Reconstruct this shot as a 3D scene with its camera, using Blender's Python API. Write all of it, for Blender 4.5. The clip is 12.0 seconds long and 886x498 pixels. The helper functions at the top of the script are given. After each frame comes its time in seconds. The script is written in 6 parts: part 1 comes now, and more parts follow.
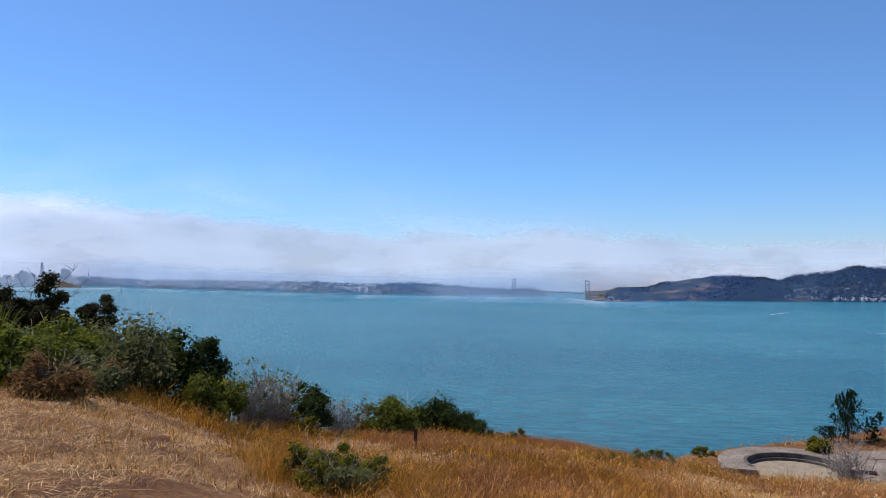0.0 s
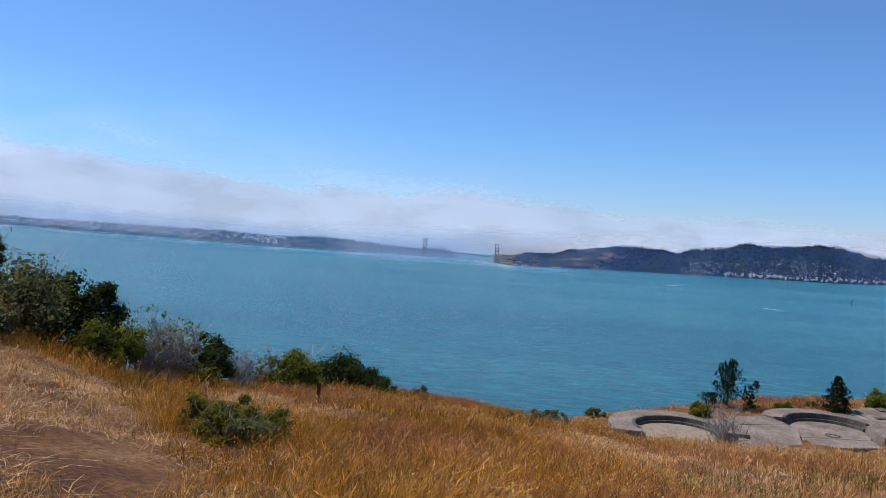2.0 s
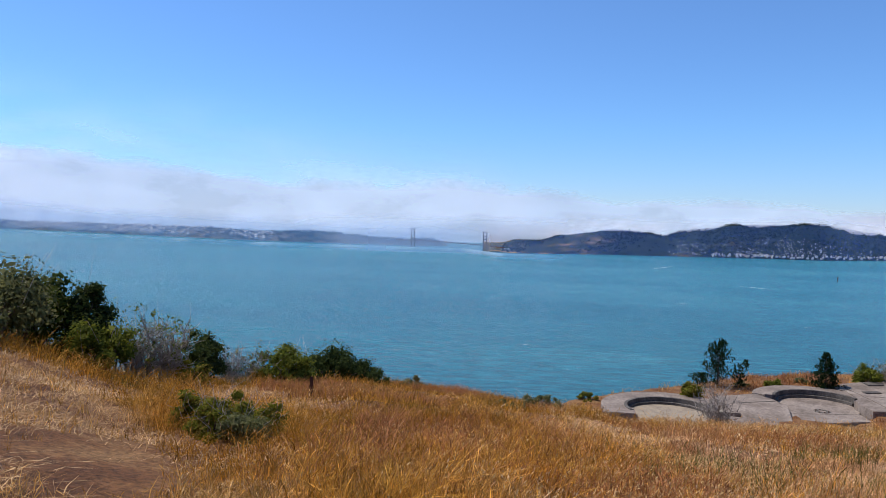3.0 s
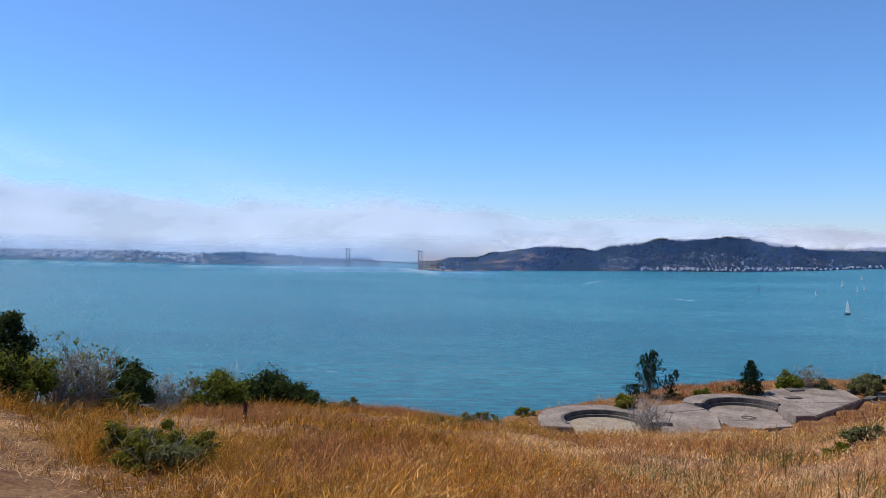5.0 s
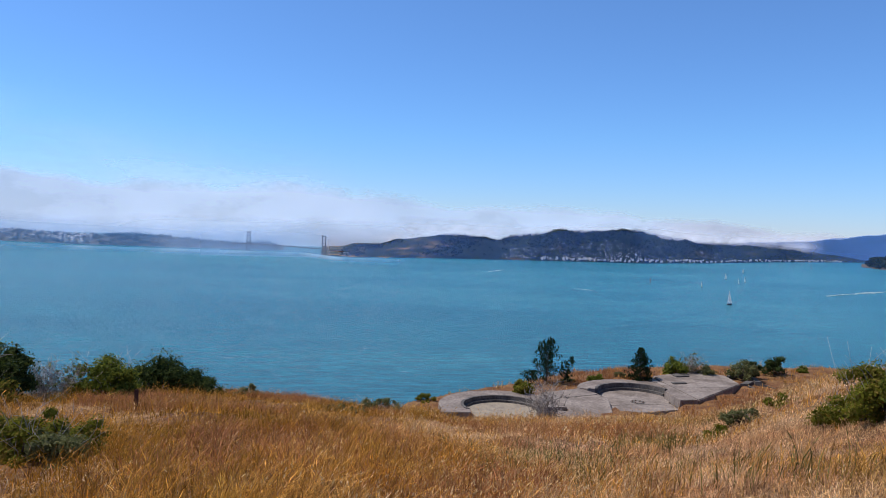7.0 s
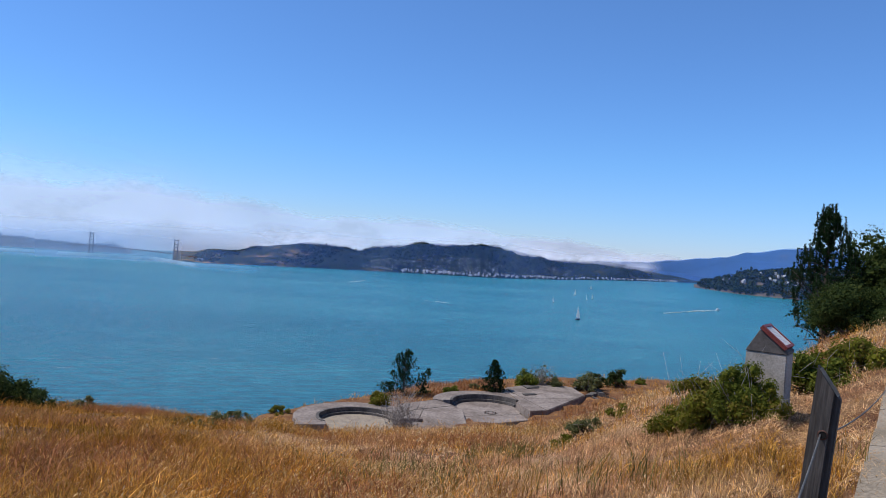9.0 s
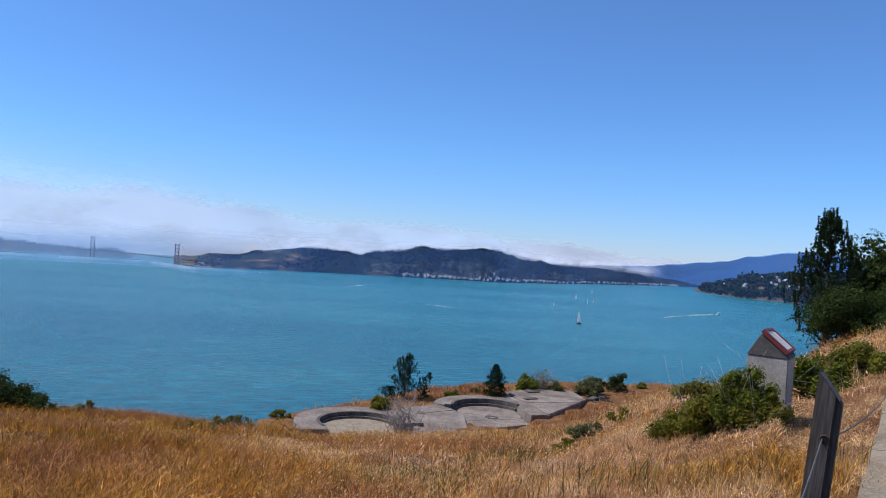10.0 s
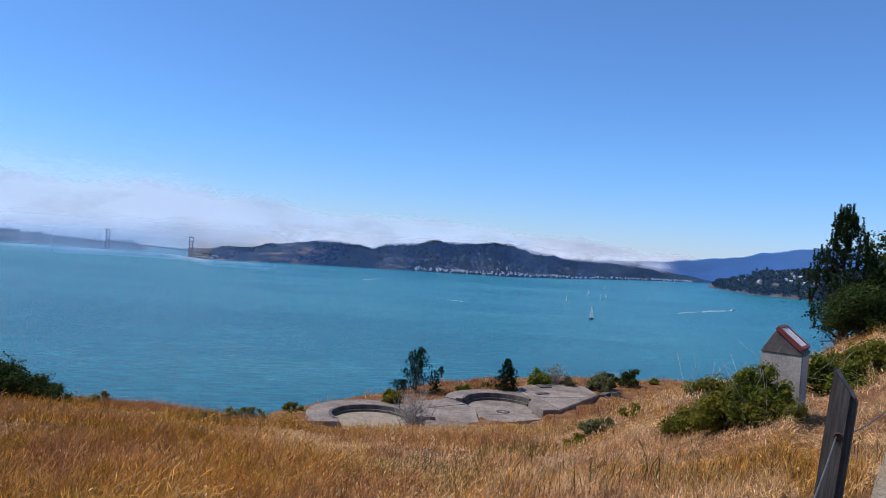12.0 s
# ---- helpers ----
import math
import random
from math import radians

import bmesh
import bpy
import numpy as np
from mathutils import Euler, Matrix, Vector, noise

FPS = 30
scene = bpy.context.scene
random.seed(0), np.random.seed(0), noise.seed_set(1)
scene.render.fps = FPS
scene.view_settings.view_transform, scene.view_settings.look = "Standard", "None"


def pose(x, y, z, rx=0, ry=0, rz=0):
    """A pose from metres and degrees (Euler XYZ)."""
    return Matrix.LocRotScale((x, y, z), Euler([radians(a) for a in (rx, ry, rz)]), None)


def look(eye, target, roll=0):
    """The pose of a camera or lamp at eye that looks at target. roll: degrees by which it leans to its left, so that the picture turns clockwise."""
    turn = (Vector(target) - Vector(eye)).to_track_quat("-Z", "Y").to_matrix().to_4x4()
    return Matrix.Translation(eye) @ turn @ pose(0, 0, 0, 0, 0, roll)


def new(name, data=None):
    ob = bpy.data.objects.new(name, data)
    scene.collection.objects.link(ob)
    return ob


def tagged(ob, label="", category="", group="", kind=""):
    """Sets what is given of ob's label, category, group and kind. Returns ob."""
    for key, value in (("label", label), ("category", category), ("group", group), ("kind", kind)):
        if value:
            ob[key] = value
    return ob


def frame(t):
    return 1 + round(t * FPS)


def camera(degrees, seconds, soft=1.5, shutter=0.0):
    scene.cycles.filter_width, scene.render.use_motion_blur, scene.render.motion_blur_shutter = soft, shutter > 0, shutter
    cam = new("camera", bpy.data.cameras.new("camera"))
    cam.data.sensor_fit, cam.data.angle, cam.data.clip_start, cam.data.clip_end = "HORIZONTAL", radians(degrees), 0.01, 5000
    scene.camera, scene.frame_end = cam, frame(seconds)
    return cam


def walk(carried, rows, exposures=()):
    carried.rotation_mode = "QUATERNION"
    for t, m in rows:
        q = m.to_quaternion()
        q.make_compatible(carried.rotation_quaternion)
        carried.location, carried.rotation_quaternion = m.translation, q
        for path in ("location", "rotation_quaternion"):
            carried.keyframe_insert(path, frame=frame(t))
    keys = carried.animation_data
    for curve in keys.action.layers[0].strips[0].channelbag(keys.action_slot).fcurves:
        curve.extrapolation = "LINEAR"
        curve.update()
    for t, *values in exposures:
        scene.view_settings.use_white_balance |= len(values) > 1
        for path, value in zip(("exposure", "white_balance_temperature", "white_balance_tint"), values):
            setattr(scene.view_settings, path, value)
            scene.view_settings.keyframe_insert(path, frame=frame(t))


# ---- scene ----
# ---------------------------------------------------------------- camera
EYE = Vector((0.0, 0.0, 1.65))
cam = camera(62.0, 12.0, soft=0.7)
# seconds, heading to the left, pitch, roll (degrees): a viewer turns on the spot
TURN = (
    (0.0, 13.87, 1.40, -0.03),
    (0.5, 11.58, 1.11, 0.14),
    (1.0, 8.80, 0.18, 0.84),
    (1.5, 7.48, -1.45, 2.58),
    (2.0, 6.99, -1.65, 3.21),
    (2.5, 7.22, -2.49, 2.84),
    (3.0, 6.05, -2.43, 1.44),
    (4.8, 1.64, -0.90, 0.52),
    (5.0, 1.04, -0.89, 0.48),
    (5.5, 0.00, -1.28, 0.28),
    (6.0, -0.23, -1.17, 0.28),
    (6.5, -2.29, -1.78, 1.32),
    (7.0, -6.39, -1.77, 1.89),
    (7.5, -10.24, -1.62, 2.86),
    (7.7, -11.16, -1.43, 2.98),
    (9.3, -17.46, -0.10, 4.08),
    (9.5, -17.38, 0.10, 4.09),
    (10.0, -16.98, -0.03, 3.99),
    (10.5, -17.02, -0.09, 3.86),
    (11.0, -16.91, -0.20, 4.06),
    (11.5, -16.39, -0.26, 4.04),
    (12.0, -16.04, -0.55, 4.34),
)


def facing(yaw, pitch):
    a, b = radians(yaw), radians(pitch)
    return Vector((-math.sin(a) * math.cos(b), math.cos(a) * math.cos(b), math.sin(b)))


walk(cam, [(t, look(EYE, EYE + facing(h, p), r)) for t, h, p, r in TURN], exposures=[(0.0, -0.10, 6750, 10), (1.0, -0.17, 6700, 10), (2.0, -0.17, 6600, 10), (2.5, -0.03, 6600, 10), (3.0, 0.0, 6600, 10), (5.5, -0.03, 6550, 10), (7.5, -0.08, 6350, 10), (9.5, -0.12, 6200, 10), (12.0, -0.12, 6200, 10)])

# ---------------------------------------------------------------- world, sun
SUN_AZ, SUN_EL = -72.0, 58.0     # degrees to the right of +y, above the horizon
WATER_Z = -106.3

world = bpy.data.worlds.new("sky")
scene.world = world
world.use_nodes = True
wn, wl = world.node_tree.nodes, world.node_tree.links
wn.clear()
sky = wn.new("ShaderNodeTexSky")
sky.sky_type = "NISHITA"
sky.sun_disc = False
sky.sun_elevation = radians(SUN_EL)
sky.sun_rotation = radians(SUN_AZ)
sky.altitude, sky.air_density, sky.dust_density, sky.ozone_density = 100, 1.0, 0.0, 6.0
bg = wn.new("ShaderNodeBackground")
bg.inputs["Strength"].default_value = 0.146
wout = wn.new("ShaderNodeOutputWorld")
tint = wn.new("ShaderNodeMix")
tint.data_type, tint.blend_type = "RGBA", "MULTIPLY"
tint.inputs[0].default_value = 1.0
geo_w = wn.new("ShaderNodeTexCoord")
sep_w = wn.new("ShaderNodeSeparateXYZ")
low_w = wn.new("ShaderNodeValToRGB")
for stop, (at_z, colour) in zip((low_w.color_ramp.elements[0], low_w.color_ramp.elements[1], low_w.color_ramp.elements.new(0.12)),
                                ((0.0, (0.57, 0.70, 1.06, 1)), (0.36, (0.43, 0.735, 1.07, 1)), (0.12, (0.57, 0.80, 1.09, 1)))):
    stop.position, stop.color = at_z, colour
wl.new(geo_w.outputs["Generated"], sep_w.inputs[0])
wl.new(sep_w.outputs[2], low_w.inputs[0])
wl.new(low_w.outputs[0], tint.inputs[7])
wl.new(sky.outputs[0], tint.inputs[6])
wl.new(tint.outputs[2], bg.inputs[0])
wl.new(bg.outputs[0], wout.inputs[0])

sun = new("sun", bpy.data.lights.new("sun", "SUN"))
sun.data.energy, sun.data.angle, sun.data.color = 4.7, radians(0.53), (1.0, 0.94, 0.85)
_a, _e = radians(SUN_AZ), radians(SUN_EL)
_to = Vector((math.sin(_a) * math.cos(_e), math.cos(_a) * math.cos(_e), math.sin(_e)))
sun.matrix_world = look(_to * 50, (0, 0, 0))


# ---------------------------------------------------------------- mesh helpers
def mesh_of(name, verts, faces):
    """A mesh from vertices and faces of one size (numpy) or of mixed sizes (lists)."""
    me = bpy.data.meshes.new(name)
    if isinstance(faces, np.ndarray):
        v = np.asarray(verts, dtype=np.float32)
        m, k = faces.shape
        me.vertices.add(len(v))
        me.vertices.foreach_set("co", v.ravel())
        me.loops.add(m * k)
        me.loops.foreach_set("vertex_index", faces.astype(np.int32).ravel())
        me.polygons.add(m)
        me.polygons.foreach_set("loop_start", np.arange(0, m * k, k, dtype=np.int32))
        me.update(calc_edges=True)
    else:
        me.from_pydata([tuple(p) for p in verts], [], [tuple(f) for f in faces])
        me.update()
    return me


def smooth(me):
    me.polygons.foreach_set("use_smooth", [True] * len(me.polygons))
    return me


def part(name, data, material, parent=None, label=""):
    """One mesh object; data is a bmesh or a mesh."""
    if isinstance(data, bmesh.types.BMesh):
        me = bpy.data.meshes.new(name)
        data.to_mesh(me)
        data.free()
    else:
        me = data
    if material and not me.materials:
        me.materials.append(material)
    ob = new(name, me)
    if parent:
        ob.parent = parent
    if label:
        ob["label"] = label
    return ob


def thing(name, x, y, z, turn=0.0, label="", category="", group="", kind=""):
    ob = new(name)
    ob.matrix_basis = pose(x, y, z, 0, 0, turn)
    return tagged(ob, label, category, group, kind)


def box(bm, lo, hi, bevel=0.0):
    r = bmesh.ops.create_cube(bm, size=1.0)
    c = [(a + b) / 2 for a, b in zip(lo, hi)]
    s = [b - a for a, b in zip(lo, hi)]
    for v in r["verts"]:
        v.co = Vector([c[i] + v.co[i] * s[i] for i in range(3)])
    if bevel:
        es = list({e for v in r["verts"] for e in v.link_edges})
        bmesh.ops.bevel(bm, geom=es, offset=bevel, segments=2, affect="EDGES")


def prism(bm, outline, z0, z1, bevel=0.0):
    """An upright block over a counter-clockwise outline; z1 may be one height or one for each corner."""
    tops = z1 if isinstance(z1, (list, tuple)) else [z1] * len(outline)
    lo = [bm.verts.new((x, y, z0)) for x, y in outline]
    hi = [bm.verts.new((x, y, z)) for (x, y), z in zip(outline, tops)]
    k = len(outline)
    top = bm.faces.new(hi)
    bm.faces.new(lo[::-1])
    for i in range(k):
        bm.faces.new((lo[i], lo[(i + 1) % k], hi[(i + 1) % k], hi[i]))
    if bevel:
        bmesh.ops.bevel(bm, geom=list(top.edges), offset=bevel, segments=2, affect="EDGES")


def ring(bm, r0, r1, z0, z1, a0, a1, steps=28):
    """A slab in the shape of a ring sector (degrees)."""
    rows = []
    for i in range(steps + 1):
        a = radians(a0 + (a1 - a0) * i / steps)
        c, s = math.cos(a), math.sin(a)
        rows.append([bm.verts.new((r * c, r * s, z)) for r, z in ((r0, z0), (r1, z0), (r1, z1), (r0, z1))])
    for p, q in zip(rows, rows[1:]):
        for j in range(4):
            bm.faces.new((p[j], q[j], q[(j + 1) % 4], p[(j + 1) % 4]))
    bm.faces.new(rows[0])
    bm.faces.new(rows[-1][::-1])
    bmesh.ops.recalc_face_normals(bm, faces=bm.faces[:])


def tube(points, radii, sides=6):
    """Vertices and quads of a tapered tube along points."""
    vs, fs = [], []
    n = len(points)
    pts = [Vector(p) for p in points]
    for i, p in enumerate(pts):
        d = (pts[min(i + 1, n - 1)] - pts[max(i - 1, 0)]).normalized()
        side = d.cross(Vector((0.3, 0.2, 1)) if abs(d.z) < 0.9 else Vector((1, 0.1, 0))).normalized()
        up = side.cross(d)
        for k in range(sides):
            a = 2 * math.pi * k / sides
            vs.append(p + (side * math.cos(a) + up * math.sin(a)) * radii[i])
    for i in range(n - 1):
        for k in range(sides):
            a, b = i * sides + k, i * sides + (k + 1) % sides
            fs.append((a, b, b + sides, a + sides))
    fs.append(tuple(range(sides))[::-1])
    fs.append(tuple(range((n - 1) * sides, n * sides)))
    return vs, fs


def tubes(name, runs, sides=6):
    vs, fs = [], []
    for pts, radii in runs:
        v, f = tube(pts, radii, sides)
        o = len(vs)
        vs += v
        fs += [tuple(i + o for i in g) for g in f]
    return smooth(mesh_of(name, vs, fs))


# ---------------------------------------------------------------- materials
def mat(name, rough=0.8, metal=0.0, spec=0.3):
    m = bpy.data.materials.new(name)
    m.use_nodes = True
    b = m.node_tree.nodes["Principled BSDF"]
    b.inputs["Roughness"].default_value = rough
    b.inputs["Metallic"].default_value = metal
    b.inputs["Specular IOR Level"].default_value = spec
    return m, m.node_tree.nodes, m.node_tree.links, b


def coords(n, l, scale=(1, 1, 1), which="Object"):
    tc = n.new("ShaderNodeTexCoord")
    mp = n.new("ShaderNodeMapping")
    mp.inputs["Scale"].default_value = scale
    l.new(tc.outputs[which], mp.inputs["Vector"])
    return mp.outputs[0]


def noise_of(n, l, vec, scale, detail=4.0, rough=0.6):
    t = n.new("ShaderNodeTexNoise")
    t.inputs["Scale"].default_value = scale
    t.inputs["Detail"].default_value = detail
    t.inputs["Roughness"].default_value = rough
    l.new(vec, t.inputs["Vector"])
    return t.outputs["Fac"]


def ramp(n, l, fac, stops):
    r = n.new("ShaderNodeValToRGB")
    els = r.color_ramp.elements
    while len(els) < len(stops):
        els.new(0.5)
    for e, (p, c) in zip(els, stops):
        e.position = p
        e.color = (*c, 1) if len(c) == 3 else c
    l.new(fac, r.inputs["Fac"])
    return r.outputs["Color"]


def mixed(n, l, fac, a, b, mode="MIX"):
    m = n.new("ShaderNodeMix")
    m.data_type, m.blend_type = "RGBA", mode
    for sock, v in ((m.inputs[0], fac), (m.inputs[6], a), (m.inputs[7], b)):
        if isinstance(v, (int, float)):
            sock.default_value = v
        elif isinstance(v, tuple):
            sock.default_value = (*v, 1)
        else:
            l.new(v, sock)
    return m.outputs[2]


def bump(n, l, b, height, strength=0.5, dist=0.02):
    k = n.new("ShaderNodeBump")
    k.inputs["Strength"].default_value = strength
    k.inputs["Distance"].default_value = dist
    l.new(height, k.inputs["Height"])
    l.new(k.outputs[0], b.inputs["Normal"])


def grainy(name, stops, scale, fine, rough=0.85, bump_m=0.01, strength=0.5, metal=0.0, contrast=0.35, spec=0.25):
    """A two-scale surface: broad stains through a colour ramp, fine grain over it, fine relief."""
    m, n, l, b = mat(name, rough, metal, spec)
    v = coords(n, l)
    broad = noise_of(n, l, v, scale, 5.0)
    col = ramp(n, l, broad, stops)
    grain = noise_of(n, l, v, fine, 6.0, 0.7)
    dark = ramp(n, l, grain, [(0.3, (1 - contrast,) * 3), (0.7, (1 + contrast * 0.5,) * 3)])
    l.new(mixed(n, l, 1.0, col, dark, "MULTIPLY"), b.inputs["Base Color"])
    bump(n, l, b, grain, strength, bump_m)
    return m


def leafy(name, cols, rough=0.55, through_leaf=0.45, patch=0.6):
    """Leaves or blades: each takes its own shade, patches differ, and light passes through a little."""
    m, n, l, b = mat(name, rough + 0.2, 0.0, 0.10)
    geo = n.new("ShaderNodeNewGeometry")
    own = ramp(n, l, geo.outputs["Random Per Island"], [(i / (len(cols) - 1), c) for i, c in enumerate(cols)])
    v = coords(n, l)
    pat = noise_of(n, l, v, patch, 4.0)
    shade = ramp(n, l, pat, [(0.3, (0.62, 0.62, 0.62)), (0.7, (1.3, 1.3, 1.25))])
    col = mixed(n, l, 1.0, own, shade, "MULTIPLY")
    l.new(col, b.inputs["Base Color"])
    tr = n.new("ShaderNodeBsdfTranslucent")
    l.new(col, tr.inputs["Color"])
    mx = n.new("ShaderNodeMixShader")
    mx.inputs[0].default_value = through_leaf
    l.new(b.outputs[0], mx.inputs[1])
    l.new(tr.outputs[0], mx.inputs[2])
    l.new(mx.outputs[0], n["Material Output"].inputs["Surface"])
    return m


def grass_mat(name, base, patches, rough=0.6, tint=(0.30, 0.185, 0.030), tint_most=0.45, tuft=(0.55, 1.3)):
    """Dry grass: patches of colour metres wide, greener or redder drifts, tufts light and dark, with each blade a little off."""
    m, n, l, b = mat(name, rough + 0.15, 0.0, 0.15)
    geo = n.new("ShaderNodeNewGeometry")
    v = coords(n, l)
    col = ramp(n, l, noise_of(n, l, v, 0.30, 4.0, 0.6), patches)
    drift = ramp(n, l, noise_of(n, l, v, 0.75, 5.0, 0.65), [(0.47, (0, 0, 0)), (0.62, (tint_most,) * 3)])
    col = mixed(n, l, drift, col, tint)
    clump = ramp(n, l, noise_of(n, l, v, 3.2, 4.0, 0.65), [(0.36, (tuft[0],) * 3), (0.62, (tuft[1],) * 3)])
    col = mixed(n, l, 1.0, col, clump, "MULTIPLY")
    own = ramp(n, l, geo.outputs["Random Per Island"], base)
    col = mixed(n, l, 1.0, col, own, "MULTIPLY")
    l.new(col, b.inputs["Base Color"])
    tr = n.new("ShaderNodeBsdfTranslucent")
    l.new(col, tr.inputs["Color"])
    mx = n.new("ShaderNodeMixShader")
    mx.inputs[0].default_value = 0.22
    l.new(b.outputs[0], mx.inputs[1])
    l.new(tr.outputs[0], mx.inputs[2])
    l.new(mx.outputs[0], n["Material Output"].inputs["Surface"])
    return m


def water_mat():
    m, n, l, b = mat("bay_water", 0.26, 0.0, 0.36)
    b.inputs["IOR"].default_value = 1.33
    v = coords(n, l)
    stripes = noise_of(n, l, coords(n, l, (0.35, 1.0, 1.0)), 0.006, 5.0, 0.55)
    col = ramp(n, l, stripes, [(0.35, (0.020, 0.158, 0.226)), (0.52, (0.029, 0.188, 0.257)), (0.68, (0.044, 0.220, 0.282))])
    w1 = noise_of(n, l, coords(n, l, (0.40, 1.0, 1.0)), 0.11, 8.0, 0.68)
    # light and dark of the ripples, put into the base colour
    ripple_shade = ramp(n, l, noise_of(n, l, coords(n, l, (0.22, 1.0, 1.0)), 0.16, 5.0, 0.7), [(0.36, (0.74, 0.77, 0.79)), (0.50, (1.0, 1.0, 1.0)), (0.60, (1.18, 1.16, 1.13)), (0.68, (1.45, 1.38, 1.3))])
    l.new(mixed(n, l, 1.0, col, ripple_shade, "MULTIPLY"), b.inputs["Base Color"])
    bump(n, l, b, w1, 1.0, 8.0)
    return m


def mist_mat(name, dense, lo, hi, size, edge=0.25, soft_top=0.5, low=0.0, streak=5.0, tone=(0.90, 0.90, 0.93), foot=0.12, fade=0.06):
    """Thin mist that scatters sun and sky light, also the tinted sheets of painted haze: dense in the middle of its
    band, with billows breaking its upper edge.
    It runs over the sheet's own 0..1 height, kept in UV."""
    m = bpy.data.materials.new(name)
    m.use_nodes = True
    n, l = m.node_tree.nodes, m.node_tree.links
    n.clear()
    out = n.new("ShaderNodeOutputMaterial")
    uv = n.new("ShaderNodeUVMap")
    sep = n.new("ShaderNodeSeparateXYZ")
    l.new(uv.outputs[0], sep.inputs[0])
    tc = n.new("ShaderNodeTexCoord")
    mp = n.new("ShaderNodeMapping")
    mp.inputs["Scale"].default_value = (1, 1, streak)
    l.new(tc.outputs["Object"], mp.inputs[0])
    big = noise_of(n, l, mp.outputs[0], size, 6.0, 0.58)

    def m2(op, a, c):
        k = n.new("ShaderNodeMath")
        k.operation = op
        for s, val in zip(k.inputs, (a, c)):
            if isinstance(val, (int, float)):
                s.default_value = val
            else:
                l.new(val, s)
        return k.outputs[0]

    def step(x, a, c):
        k = n.new("ShaderNodeMapRange")
        k.interpolation_type = "SMOOTHSTEP"
        k.inputs["From Min"].default_value, k.inputs["From Max"].default_value = a, c
        l.new(x, k.inputs["Value"])
        return k.outputs[0]

    h = sep.outputs[1]
    wob = m2("ADD", h, m2("MULTIPLY", m2("SUBTRACT", big, 0.5), edge * 2))
    top = m2("SUBTRACT", 1.0, step(wob, 1.0 - soft_top, 0.92))
    bottom = step(h, low, low + foot) if low >= 0 else 1.0
    puffs = m2("ADD", lo, m2("MULTIPLY", step(big, 0.32, 0.68), hi - lo))
    a = m2("MULTIPLY", m2("MULTIPLY", top, puffs), dense)
    if low >= 0:
        a = m2("MULTIPLY", a, bottom)
    a = m2("MULTIPLY", a, m2("SUBTRACT", 1.0, step(h, 0.9, 1.0)))
    ends = m2("MULTIPLY", step(sep.outputs[0], 0.0, fade), m2("SUBTRACT", 1.0, step(sep.outputs[0], 1.0 - fade, 1.0)))
    a = m2("MULTIPLY", a, ends)
    di = n.new("ShaderNodeBsdfDiffuse")
    tl = n.new("ShaderNodeBsdfTranslucent")
    shade = ramp(n, l, big, [(0.36, tuple(c * 0.80 for c in tone)), (0.62, tone)])
    for s in (di, tl):
        l.new(shade, s.inputs["Color"])
    half = n.new("ShaderNodeAddShader")
    l.new(di.outputs[0], half.inputs[0])
    l.new(tl.outputs[0], half.inputs[1])
    tp = n.new("ShaderNodeBsdfTransparent")
    mx = n.new("ShaderNodeMixShader")
    l.new(a, mx.inputs[0])
    l.new(tp.outputs[0], mx.inputs[1])
    l.new(half.outputs[0], mx.inputs[2])
    l.new(mx.outputs[0], out.inputs[0])
    return m


M_WATER = water_mat()
M_SOIL = grainy("dry_soil", [(0.36, (0.145, 0.058, 0.022)), (0.5, (0.215, 0.096, 0.036)), (0.64, (0.30, 0.158, 0.065))], 0.8, 16.0, 0.95, 0.05, 1.0, contrast=0.75)
M_CONC = grainy("weathered_concrete", [(0.36, (0.175, 0.137, 0.113)), (0.5, (0.25, 0.20, 0.168)), (0.64, (0.315, 0.26, 0.222))], 0.45, 4.0, 0.9, 0.02, 0.5, contrast=0.45)
# dark tone for stained parts, and for shade painted on the pit walls
M_CONC_DARK = grainy("stained_and_shaded_concrete", [(0.3, (0.07, 0.062, 0.055)), (0.5, (0.12, 0.105, 0.095)), (0.7, (0.18, 0.16, 0.14))], 0.9, 6.0, 0.95, 0.02, 0.5, contrast=0.5)
M_PITDUST = grainy("dusty_pit_floor", [(0.36, (0.25, 0.20, 0.155)), (0.5, (0.33, 0.27, 0.20)), (0.64, (0.26, 0.21, 0.16))], 0.6, 7.0, 0.95, 0.01, 0.4)
M_PLINTH = grainy("cast_concrete", [(0.3, (0.27, 0.235, 0.195)), (0.5, (0.38, 0.335, 0.285)), (0.72, (0.44, 0.395, 0.345))], 3.0, 40.0, 0.9, 0.004, 0.5, contrast=0.35)
M_PATH = grainy("path_concrete", [(0.3, (0.20, 0.155, 0.105)), (0.5, (0.28, 0.225, 0.16)), (0.7, (0.34, 0.28, 0.21))], 0.9, 30.0, 0.95, 0.006, 0.8, contrast=0.5)
def timber_mat():
    m, n, l, b = mat("weathered_timber", 0.85, 0.0, 0.2)
    grain = noise_of(n, l, coords(n, l, (1.0, 1.0, 0.045)), 70.0, 6.0, 0.65)
    stain = noise_of(n, l, coords(n, l, (1.0, 1.0, 0.4)), 6.0, 4.0)
    col = ramp(n, l, grain, [(0.32, (0.040, 0.035, 0.031)), (0.5, (0.066, 0.058, 0.052)), (0.68, (0.10, 0.089, 0.080))])
    dark = ramp(n, l, stain, [(0.35, (0.62, 0.60, 0.58)), (0.65, (1.15, 1.12, 1.10))])
    l.new(mixed(n, l, 1.0, col, dark, "MULTIPLY"), b.inputs["Base Color"])
    bump(n, l, b, grain, 0.8, 0.006)
    return m


